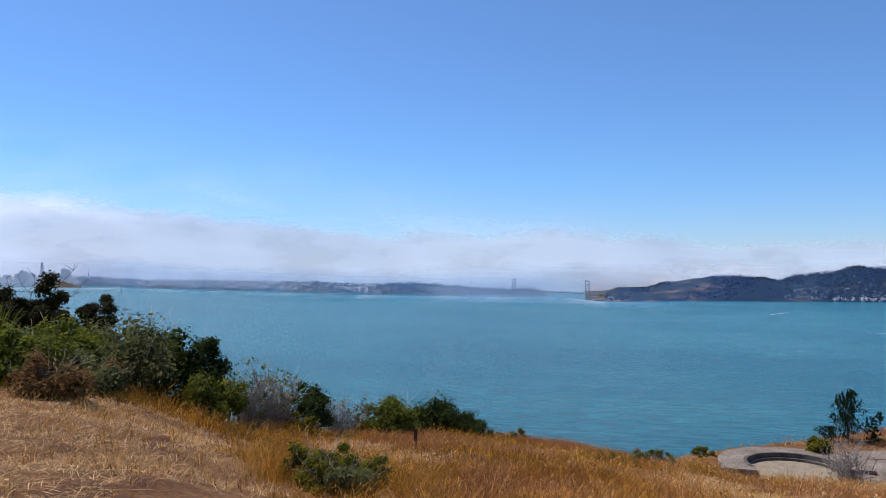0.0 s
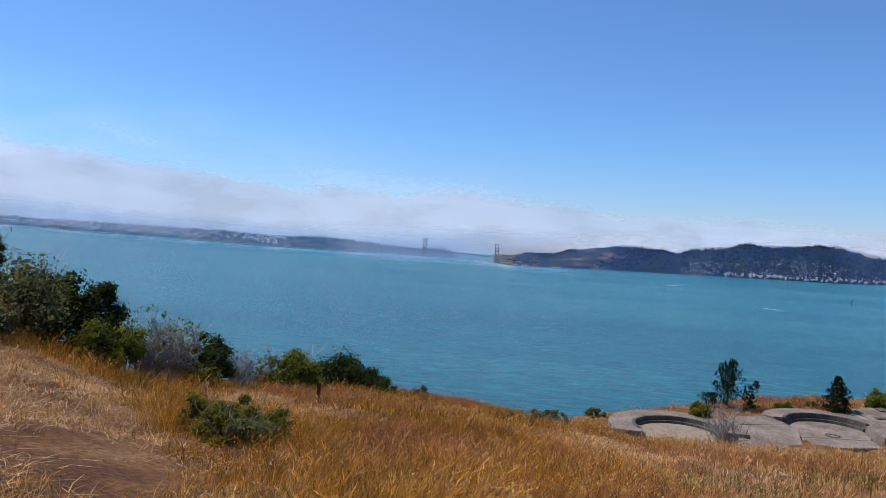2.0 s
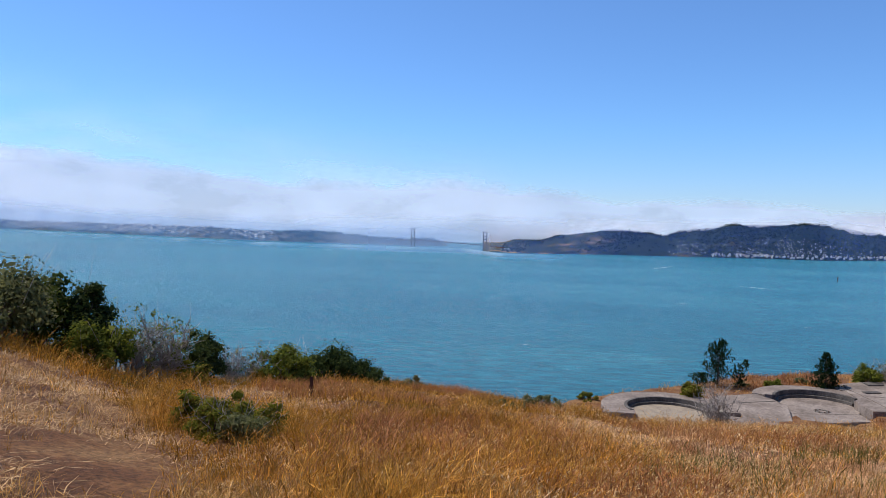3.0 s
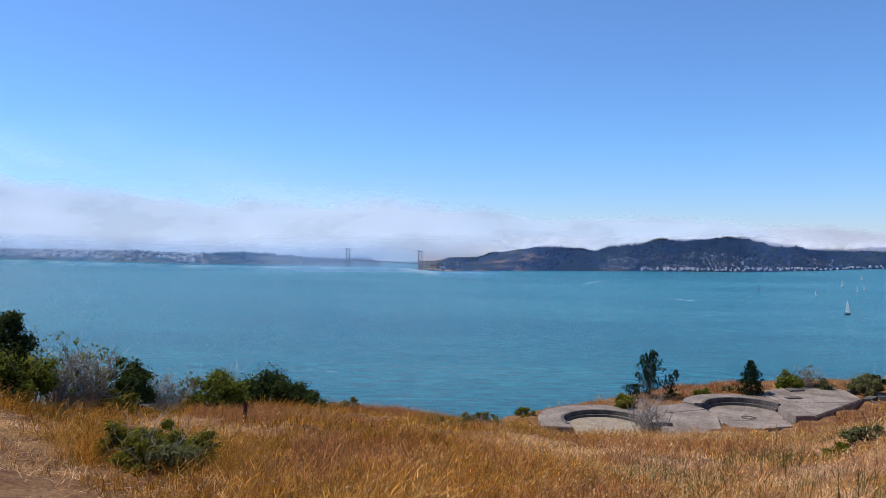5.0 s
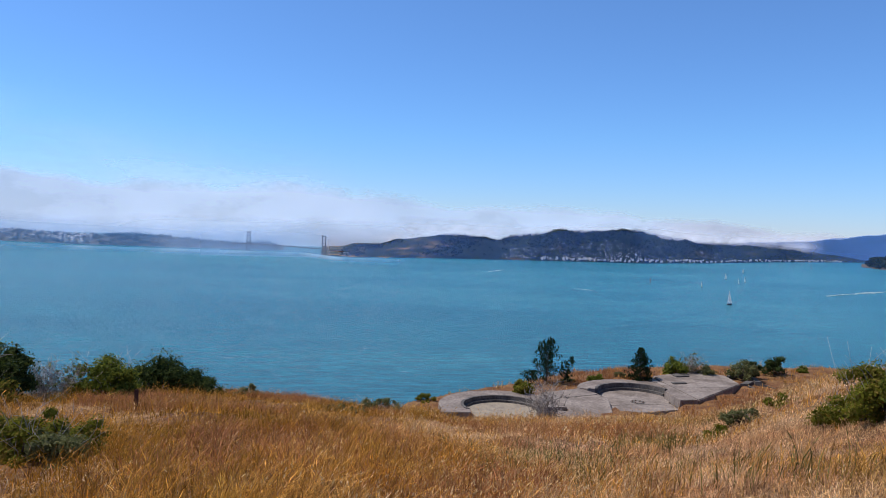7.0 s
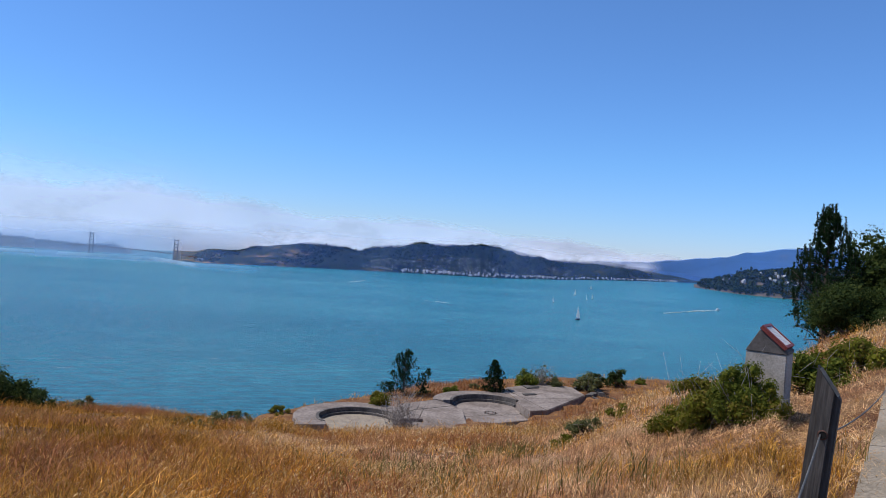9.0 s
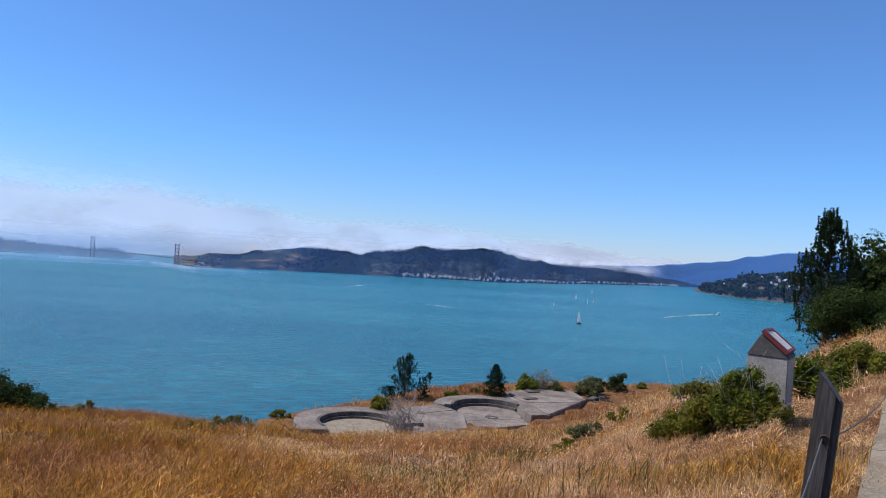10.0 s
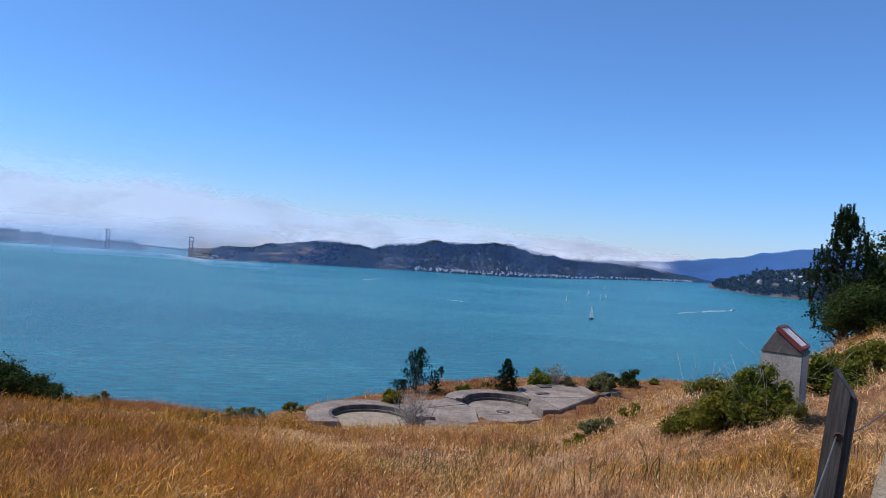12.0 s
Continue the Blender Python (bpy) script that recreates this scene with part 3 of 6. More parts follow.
def saus_dens(a, t):
    core = math.exp(-((a - 18.5) / 4.2) ** 2) * max(0.0, 1 - t / 250.0) * (0.25 + 0.75 * (math.sin(a * 2.3 + t * 0.021) * math.sin(a * 0.9 - t * 0.034) > -0.25))
    strip = math.exp(-((a - 23) / 7.0) ** 2) * math.exp(-t / 70.0)
    west = 0.5 * math.exp(-((a - 12.3) / 1.6) ** 2) * (1 if t < 160 else 0.1)
    return min(1.0, core + strip + west)


tagged(house_scatter("hillside_town", marin_height, 11, 28, MARIN_SHORE, 12, 260, 1000, (0.9, 2.3), 4, saus_dens),
       "pale houses of a hillside town above the water", "houses")
tagged(house_scatter("waterfront_buildings", marin_height, 14, 35, MARIN_SHORE, 3, 22, 260, (3, 6), 6, lambda a, t: 0.8),
       "low white buildings and marina along the far waterfront", "buildings")
tagged(house_scatter("point_houses", isle_height, 37.4, 44, ISLE_SHORE, 60, 260, 34, (8, 15), 7, lambda a, t: 0.7),
       "pale villas among the trees of the point", "houses")
tagged(house_scatter("city_blocks", city_height, -46, -19, CITY_SHORE, 4, 120, 1500, (5, 12), 9, lambda a, t: 1.0 if a < -26 else 0.35),
       "hazy pale low-rise city blocks along the shore", "buildings")


def tower_block(az, r, w, h, kind):
    """A downtown tower: shaft, set-back crown or taper, and a mast."""
    x, y = at(az, r)
    t = thing("office_tower", x, y, WATER_Z, -az, "hazy grey downtown office tower across the bay", "tower", "downtown towers")
    bm = bmesh.new()
    if kind == 0:
        box(bm, (-w / 2, -w / 2, 0), (w / 2, w / 2, h))
    elif kind == 1:
        prism(bm, [(-w / 2, -w / 2), (w / 2, -w / 2), (w / 2, w / 2), (-w / 2, w / 2)], 0, h * 0.82)
        box(bm, (-w * 0.32, -w * 0.32, h * 0.82), (w * 0.32, w * 0.32, h))
    else:
        lo = [bm.verts.new((w * 0.5 * math.cos(a), w * 0.5 * math.sin(a), 0)) for a in np.arange(8) * math.pi / 4]
        mi = [bm.verts.new((w * 0.46 * math.cos(a), w * 0.46 * math.sin(a), h * 0.7)) for a in np.arange(8) * math.pi / 4]
        hi = [bm.verts.new((w * 0.2 * math.cos(a), w * 0.2 * math.sin(a), h)) for a in np.arange(8) * math.pi / 4]
        for p, q in ((lo, mi), (mi, hi)):
            for i in range(8):
                bm.faces.new((p[i], p[(i + 1) % 8], q[(i + 1) % 8], q[i]))
        bm.faces.new(hi)
    part("shaft", bm, M_TOWERB, t)
    bm = bmesh.new()
    box(bm, (-w * 0.2, -w * 0.2, h), (w * 0.2, w * 0.2, h + 3))
    part("roof_plant", bm, M_TOWERB, t)


tower_block(-42.4, 4900, 20, 136, 2)
for i in range(46):
    a = -45.0 + 10.0 * i / 45 + rng.uniform(-0.12, 0.12)
    rise = 62 + 62 * math.exp(-((a + 42.6) / 2.3) ** 2) + 22 * math.exp(-((a + 38.3) / 1.2) ** 2)
    tower_block(a, min(4930.0, float(np.interp(a, *CITY_SHORE)) + rng.uniform(30, 130)), rng.uniform(16, 34), rise * rng.uniform(0.42, 0.70), int(rng.choice([0, 0, 1])))
for a, h in ((-41.1, 98), (-40.8, 94), (-43.6, 88)):
    tower_block(a, 4880, 24, h, 0)
for i in range(24):
    a = rng.uniform(-36, -26)
    tower_block(a, float(np.interp(a, *CITY_SHORE)) + rng.uniform(40, 110), rng.uniform(9, 17), rng.uniform(26, 42), int(rng.randint(2)))

# pale fort building on the headland's shore
def shore_fort(az, r):
    x, y = at(az, r)
    t = thing("shore_fort", x, y, on(marin_height, az, r) - 2.0, -az, "pale weathered building on the headland above the shore", "building")
    for nm, lo, hi in (("main_block", (-9, -4, 0), (9, 4, 10)), ("side_wing", (9.02, -3.5, 0), (15, 3.5, 6.5)), ("side_wing", (-14, -3.5, 0), (-9.02, 3.5, 5.5)), ("roof_slab", (-9.4, -4.4, 10.02), (9.4, 4.4, 11))):
        bm = bmesh.new()
        box(bm, lo, hi, 0.2)
        part(nm, bm, M_HOUSE, t)
    for k in range(5):
        bm = bmesh.new()
        box(bm, (-7.6 + 3.4 * k, -4.3, 2.5), (-6.0 + 3.4 * k, -4.02, 7.5))
        part("window", bm, M_HOLE, t, "dark tall window")


shore_fort(-1.1, 2425)


# a rocky isle before the city
def rock_height(a, r, x, y):
    d = ((a + 41.0) / 1.15) ** 2 + ((r - 4350) / 70.0) ** 2
    return WATER_Z + 42 * np.exp(-d * 1.4) * (1 + 0.25 * wave(a * 6, r / 40.0, 17)) - 12


rocki = part("prison_rock", polar_sheet("prison_rock", np.linspace(-43, -39, 60), np.linspace(4200, 4500, 24), rock_height), M_ROCK)
tagged(rocki, "small dark rocky isle with buildings before the city", "island", kind="structure")


# ---------------------------------------------------------------- suspension bridge
def bridge():
    n, s = Vector((*at(-2.80, 2300), 0)), Vector((*at(-8.40, 2660), 0))
    d = (s - n).normalized()
    side = Vector((-d.y, d.x, 0))
    b = thing("suspension_bridge", n.x, n.y, WATER_Z, 0, "red-orange suspension bridge with two towers across the strait", "bridge")
    top, deck = 68.0, 25.0
    org = Vector((n.x, n.y, WATER_Z))

    def bar(bm, p, q, w, t):
        """A box beam from p to q, w wide and t deep."""
        ax = (q - p).normalized()
        sd = ax.cross(Vector((0, 0, 1)))
        sd = sd.normalized() if sd.length > 0.1 else side.copy()
        up = sd.cross(ax)
        ring4 = [(-w, -t), (w, -t), (w, t), (-w, t)]
        vs = [[bm.verts.new(e + sd * (i / 2) + up * (j / 2)) for i, j in ring4] for e in (p, q)]
        for i in range(4):
            bm.faces.new((vs[0][i], vs[0][(i + 1) % 4], vs[1][(i + 1) % 4], vs[1][i]))
        bm.faces.new(vs[0][::-1])
        bm.faces.new(vs[1])

    feet = [n - org, s - org]
    half = 6.2
    for f in feet:
        f.z = 0.0
        tw = new("tower")
        tw.parent = b
        tw.location = f
        for sg in (-1, 1):
            bm = bmesh.new()
            for z0, z1, w in ((0, 24, 2.3), (24, 40, 2.0), (40, 54, 1.8), (54, top, 1.5)):
                bar(bm, side * half * sg + Vector((0, 0, z0)), side * half * sg + Vector((0, 0, z1)), w, w * 1.1)
            part("tower_leg", bm, M_ORANGE, tw)
        for z in (33, 43.5, 53.5, 64):
            bm = bmesh.new()
            bar(bm, side * -half + Vector((0, 0, z)), side * half + Vector((0, 0, z)), 1.4, 2.2)
            part("cross_strut", bm, M_ORANGE, tw)
        bm = bmesh.new()
        bar(bm, d * -3 + Vector((0, 0, 0.4)), d * 3 + Vector((0, 0, 0.4)), 11, 2.2)
        part("pier", bm, M_ROCK, tw, "pale concrete pier")
    span = (feet[1] - feet[0]).length
    bm = bmesh.new()
    bar(bm, feet[0] - d * 95 + Vector((0, 0, deck - 3)), feet[0] + Vector((0, 0, deck)), 7.0, 2.2)
    bar(bm, feet[0] + Vector((0, 0, deck)), feet[0] + d * span * 0.5 + Vector((0, 0, deck + 1.2)), 7.0, 2.2)
    bar(bm, feet[0] + d * span * 0.5 + Vector((0, 0, deck + 1.2)), feet[1] + Vector((0, 0, deck)), 7.0, 2.2)
    bar(bm, feet[1] + Vector((0, 0, deck)), feet[1] + d * 120 + Vector((0, 0, deck - 3)), 7.0, 2.2)
    part("deck", bm, M_ORANGE, b)
    for sg in (-1, 1):
        run = []
        o = side * half * sg
        run.append(feet[0] + o - d * 90 + Vector((0, 0, deck - 2)))
        for i in range(25):
            u = i / 24
            run.append(feet[0] + o + d * span * u + Vector((0, 0, deck + 3.5 + (top - deck - 4) * (2 * u - 1) ** 2)))
        run.append(feet[1] + o + d * 95 + Vector((0, 0, deck - 2)))
        part("main_cable", tubes("main_cable", [(run, [0.08] * len(run))], 5), M_ORANGE, b)
        for i in range(2, 23, 2):
            u = i / 24
            z1 = deck + 3.5 + (top - deck - 4) * (2 * u - 1) ** 2
            p = feet[0] + o + d * span * u
            part("hanger", tubes("hanger", [([p + Vector((0, 0, deck)), p + Vector((0, 0, z1))], [0.04, 0.04])], 4), M_ORANGE, b)


bridge()


# ---------------------------------------------------------------- fog over the strait and the ridge
def mist_sheet(name, azs, dist, low_el, high_el, material, seed, ripple, label, deep=None):
    """A billowing bank of fog, or a sheet of painted haze: dist, low_el, high_el and deep, how far its foot comes
    forward of its brow, are (azimuths, values) tables.
    """
    a = np.linspace(*azs)
    k = 14
    v, uv = [], []
    for i, q in enumerate(a):
        r = float(ease(np.array([q]), *dist)[0])
        e0, e1 = float(ease(np.array([q]), *low_el)[0]), float(ease(np.array([q]), *high_el)[0])
        for j in range(k):
            u = j / (k - 1)
            rr = r - (1 - u) * (float(ease(np.array([q]), *deep)[0]) if deep else 0.0) + ripple * float(wave(np.array([q * 0.8]), np.array([u * 3.0]), seed)[0])
            x, y = at(q, rr)
            v.append((x, y, EYE.z + rr * math.tan(radians(e0 + (e1 - e0) * u))))
            uv.append((i / (len(a) - 1), u))
    n = len(a)
    i, j = np.meshgrid(np.arange(n - 1), np.arange(k - 1), indexing="ij")
    p = (i * k + j).ravel()
    f = np.stack([p, p + k, p + k + 1, p + 1], -1)
    me = smooth(mesh_of(name, np.array(v), f))
    lay = me.uv_layers.new(name="UVMap")
    idx = f.ravel()
    lay.data.foreach_set("uv", np.array(uv, np.float32)[idx].ravel())
    ob = part(name, me, material)
    ob.visible_shadow = False
    return tagged(ob, label, "fog", kind="structure")


FOG_DIST = ([-75, -40, 0, 20, 40], [4950, 4950, 4770, 4670, 4570])
FOG_LOW = ([-75, -3, -1, 40], [-2.6, -2.6, -2.6, -2.4])
FOG_TOP = ([-75, -45, -34, -22, -18, -12, -5, 0, 4.7, 8, 12, 19, 25, 32, 40], [6.4, 6.4, 5.0, 3.8, 3.2, 3.3, 3.6, 3.1, 2.6, 2.3, 2.4, 2.2, 1.6, 0.8, 0.4])
M_FOG = mist_mat("fog_bank", 0.98, 0.86, 1.0, 0.0022, 0.24, 0.26, -1, 2.2, (0.65, 0.635, 0.665))
mist_sheet("fog_bank", (-75, 40, 260), FOG_DIST, FOG_LOW, FOG_TOP, M_FOG, 5, 0, "low white sea fog bank behind the strait and the hills", ([-75, -40, 0, 20, 40], [0, 0, -175, -275, -370]))
M_SEAFOG = mist_mat("sea_fog", 0.95, 0.9, 1.0, 0.0016, 0.08, 0.75, -1, 5.0, (0.60, 0.59, 0.62), 0.12, 0.22)
mist_sheet("sea_fog", (-20, 8, 80), ([-20, 8], [3250, 3250]), ([-20, 8], [-2.4, -2.4]), ([-20, 8], [0.9, 0.9]), M_SEAFOG, 6, 0, "pale fog lying on the sea beyond the strait", ([-20, 8], [-35, -65]))
M_WISP = mist_mat("fog_wisps", 0.80, 0.25, 1.0, 0.0030, 0.22, 0.60, 0.0, 2.4, (0.62, 0.605, 0.635), 0.45)
mist_sheet("ridge_fog", (2, 34, 140), ([2, 12, 22, 34], [2900, 3040, 3180, 3900]), ([2, 7, 11, 21, 26, 34], [-1.5, -1.3, -1.4, -0.9, -1.2, -1.4]),
           ([2, 7, 11, 21, 27, 34], [1.2, 1.0, 0.8, 1.0, 0.6, 0.3]), M_WISP, 9, 0, "thin fog spilling over the hilltops", ([2, 34], [-45, -90]))
M_CIRRUS = mist_mat("thin_cloud", 0.26, 0.0, 1.0, 0.0013, 0.45, 0.75, 0.0, 3.2, (0.85, 0.85, 0.88))
mist_sheet("high_cloud", (-60, 0, 120), ([-60, 0], [4940, 4900]), ([-60, 0], [3.0, 2.0]), ([-60, -30, 0], [13, 11, 6.0]), M_CIRRUS, 15, 0, "faint thin cloud shreds above the fog")

# pale strip off the far shore: the fog's reflection on water, painted as a sheet
M_WATERSHEEN = mist_mat("far_water_sheen", 0.50, 0.7, 1.0, 0.004, 0.03, 0.20, 0.0, 1.0, (0.60, 0.62, 0.65), 0.75)
LOW_AZ = [-60, -46, -38, -31, -26, -20, -14, -9, -5, -1, 5]
LOW_R = [0.80 * r for r in (4860, 4850, 4500, 3650, 3280, 2980, 2860, 2800, 2760, 2440, 2400)]
mist_sheet("far_water_sheen", (-60, 5, 120), (LOW_AZ, LOW_R), (LOW_AZ, [-math.degrees(math.atan(107.9 / r)) for r in LOW_R]),
           (LOW_AZ, [-math.degrees(math.atan(107.9 / (r * 1.25))) - 0.02 for r in LOW_R]), M_WATERSHEEN, 3, 0, "pale sheet painting the fog's reflection on the far water")

# see-through tinted sheets that paint aerial haze before the far shores
M_HAZE4 = mist_mat("strait_haze_tint", 0.34, 0.9, 1.0, 0.0006, 0.02, 0.6, -1, 1.0, (0.44, 0.47, 0.58), 0.12, 0.35)
mist_sheet("haze_before_bridge", (-17, 3.0, 40), ([-17, 3], [2250, 2250]), ([-17, 3], [-2.72, -2.72]), ([-17, 3], [0.8, 0.8]), M_HAZE4, 4, 0, "pale sheet painting haze over the bridge and strait")
# blue airlight over the hills is put into this sheet's tone
M_HAZE = mist_mat("hill_haze_tint", 0.20, 0.9, 1.0, 0.0006, 0.01, 0.10, -1, 1.0, (0.12, 0.235, 0.58))
mist_sheet("haze_before_hills", (-2.5, 38, 60), ([-2.5, 0, 9, 21, 26, 31, 38], [2372, 2345, 2470, 2650, 2900, 3400, 4100]), ([-2.5, 38], [-2.62, -2.5]), (MARIN_TOP[0], [-2.58 + (e + 2.66) / 0.905 for e in MARIN_TOP[1]]), M_HAZE, 4, 0, "see-through blue sheet that paints haze over the hills")
# pale airlight over the city is put into this sheet's tone
M_HAZE2 = mist_mat("city_haze_tint", 0.52, 0.9, 1.0, 0.0006, 0.03, 0.65, -1, 1.0, (0.40, 0.47, 0.62))
mist_sheet("haze_before_city", (-75, -3.5, 80), ([-75, -46, -41, -35.6, -31, -26, -20, -14, -3.5], [4780, 4780, 4740, 4110, 3600, 3240, 2940, 2790, 2740]), ([-75, -46, -35, -20, -3.5], [-1.35, -1.35, -1.6, -2.2, -2.55]), ([-75, -38, -30, -3.5], [1.9, 1.5, 0.6, -0.3]), M_HAZE2, 4, 0, "pale sheet painting haze over the city shore")
# the ridge's blue distance is painted by this sheet, trimmed to its crest
M_HAZE3 = mist_mat("ridge_haze_tint", 0.56, 0.9, 1.0, 0.0006, 0.01, 0.10, -1, 1.0, (0.22, 0.40, 0.78))
mist_sheet("haze_before_ridge", (22, 60, 60), ([22, 60], [4170, 4170]), ([22, 60], [-1.6, -1.6]), (TAM_TOP[0], [-1.6 + (e + 1.66) / 0.905 for e in TAM_TOP[1]]), M_HAZE3, 4, 0, "blue-toned sheet painting haze over the distant ridge")


# a faint blue sheet adds the haze colour over the point
M_HAZE5 = mist_mat("point_haze_tint", 0.10, 0.9, 1.0, 0.0006, 0.02, 0.3, -1, 1.0, (0.26, 0.42, 0.78), 0.12, 0.12)
mist_sheet("haze_before_point", (34.0, 56, 40), ([34, 56], [2800, 2790]), ([34, 56], [-2.05, -2.15]), ([34, 40, 56], [-0.6, 0.9, 1.6]), M_HAZE5, 4, 0, "faint blue sheet painting haze over the wooded point")


# ---------------------------------------------------------------- boats, markers, wakes
def sail_boat(az, el, length, heading, lean, dark=False, label=""):
    r = (EYE.z - WATER_Z) / math.tan(radians(-el))
    x, y = at(az, r)
    b = thing("sailing_boat", x, y, WATER_Z, heading, label, "sailing boat", "boats on the bay")
    L = length
    bm = bmesh.new()
    ringv = []
    for i in range(9):
        u = i / 8
        w = L * 0.15 * math.sin(math.pi * min(1, 0.18 + u * 0.82)) ** 0.6
        px = L * (u - 0.5)
        ringv.append([bm.verts.new(p) for p in ((px, -w, L * 0.11), (px, -w * 0.6, -0.2), (px, w * 0.6, -0.2), (px, w, L * 0.11))])
    for p, q in zip(ringv, ringv[1:]):
        for j in range(4):
            bm.faces.new((p[j], q[j], q[(j + 1) % 4], p[(j + 1) % 4]))
    bm.faces.new(ringv[0])
    bm.faces.new(ringv[-1][::-1])
    part("hull", bm, M_DARKHULL if dark else M_HULL, b)
    bm = bmesh.new()
    box(bm, (-L * 0.12, -L * 0.07, L * 0.1), (L * 0.16, L * 0.07, L * 0.17), 0.1)
    part("cabin", bm, M_HULL, b)
    k = math.tan(radians(lean))
    part("mast", tubes("mast", [([(L * 0.08, 0, 0.3), (L * 0.08, k * L * 1.35, L * 1.35)], [L * 0.012, L * 0.008])], 5), M_STEEL, b)
    for nm, pts in (("mainsail", ((0.06, 0.2), (-0.46, 0.24), (0.06, 1.3))), ("jib", ((0.50, 0.13), (0.10, 0.22), (0.10, 1.12)))):
        bm = bmesh.new()
        rows = []
        for i in range(7):
            u = i / 6
            a = Vector(pts[0]).lerp(Vector(pts[2]), u)
            c = Vector(pts[1]).lerp(Vector(pts[2]), u)
            row = []
            for j in range(5):
                t = j / 4
                p = a.lerp(c, t)
                row.append(bm.verts.new((p.x * L, k * p.y * L + 0.09 * L * math.sin(math.pi * t) * (1 - u), p.y * L)))
            rows.append(row)
        for p, q in zip(rows, rows[1:]):
            for j in range(4):
                bm.faces.new((p[j], p[j + 1], q[j + 1], q[j]))
        part(nm, bm, M_SAIL_T, b)
    return b


sail_boat(27.8, -5.0, 17.5, 40, 4, True, "white-sailed yacht with a dark hull on the bay")
sail_boat(28.35, -3.45, 11, 60, 6, False, "small white sailing boat far out on the bay")
sail_boat(27.45, -3.15, 12, 35, 3, False, "small white sailing boat far out on the bay")
sail_boat(25.85, -3.85, 10, 75, 8, True, "small dark sailing boat heeling on the bay")
sail_boat(28.75, -3.30, 11, 50, 4, False, "small white sailing boat far out on the bay")
sail_boat(28.6, -2.62, 9, 20, 2, False, "tiny sailing boat near the far shore")
sail_boat(-38.3, -2.6, 10, 10, 2, False, "tiny sailing boat on the hazy bay")


def flat_patch(name, az, el, long_m, wide_m, turn, seed, label):
    """A broken streak of foam lying on the water."""
    g = np.random.RandomState(seed)
    r = (EYE.z - WATER_Z) / math.tan(radians(-el))
    x, y = at(az, r)
    bm = bmesh.new()
    for i in range(int(14 + long_m / 4)):
        u = g.uniform(-0.5, 0.5)
        px, py = u * long_m, g.normal() * wide_m * 0.3
        w, h = g.uniform(0.6, 2.0) * long_m / 24, g.uniform(0.25, 0.8) * wide_m * 0.4
        k = 7
        ring0 = [bm.verts.new((px + w * math.cos(t * 6.283 / k) * g.uniform(0.7, 1.2), py + h * math.sin(t * 6.283 / k) * g.uniform(0.7, 1.2), 0.12 + 0.01 * i)) for t in range(k)]
        bm.faces.new(ring0)
    ob = part(name, bm, M_FOAM)
    ob.matrix_basis = pose(x, y, WATER_Z, 0, 0, turn)
    return tagged(ob, label, "foam", kind="stuff")


def motor_boat(az, el, L, heading):
    r = (EYE.z - WATER_Z) / math.tan(radians(-el))
    x, y = at(az, r)
    b = thing("motor_boat", x, y, WATER_Z, heading, "white motor boat trailing a long foaming wake", "motor boat", "boats on the bay")
    bm = bmesh.new()
    rows = []
    for i in range(8):
        u = i / 7
        w = L * 0.16 * (1 - max(0, u - 0.55) ** 1.5 * 2.9)
        px = L * (u - 0.5)
        rows.append([bm.verts.new(p) for p in ((px, -w, L * (0.14 + 0.06 * u)), (px, -w * 0.6, -0.2), (px, w * 0.6, -0.2), (px, w, L * (0.14 + 0.06 * u)))])
    for p, q in zip(rows, rows[1:]):
        for j in range(4):
            bm.faces.new((p[j], q[j], q[(j + 1) % 4], p[(j + 1) % 4]))
    bm.faces.new(rows[0])
    bm.faces.new(rows[-1][::-1])
    part("hull", bm, M_HULL, b)
    bm = bmesh.new()
    box(bm, (-L * 0.2, -L * 0.1, L * 0.14), (L * 0.15, L * 0.1, L * 0.34), 0.2)
    part("wheelhouse", bm, M_HULL, b)
    part("mast", tubes("mast", [([(-L * 0.05, 0, L * 0.3), (-L * 0.05, 0, L * 0.62)], [0.12, 0.08])], 5), M_STEEL, b)


motor_boat(37.75, -3.40, 15, 20)


def streak(name, az0, el0, az1, el1, wide, seed, label):
    """A streak of foam between two bearings on the water."""
    (x0, y0), (x1, y1) = (at(a, (EYE.z - WATER_Z) / math.tan(radians(-e))) for a, e in ((az0, el0), (az1, el1)))
    xm, ym = (x0 + x1) / 2, (y0 + y1) / 2
    el = -math.degrees(math.atan2(EYE.z - WATER_Z, math.hypot(xm, ym)))
    flat_patch(name, math.degrees(math.atan2(xm, ym)), el, math.hypot(x1 - x0, y1 - y0), wide, math.degrees(math.atan2(y1 - y0, x1 - x0)), seed, label)


streak("boat_wake", 37.7, -3.38, 36.0, -3.62, 16, 3, "white foaming wake behind the motor boat")
streak("boat_wake", 36.1, -3.60, 34.0, -3.95, 9, 4, "fading pale wake on the bay")
streak("boat_wake", 17.9, -4.50, 16.0, -4.42, 4, 5, "pale line of foam on the bay")
streak("boat_wake", 11.2, -3.22, 10.0, -3.40, 5, 6, "pale curved wake on the bay")
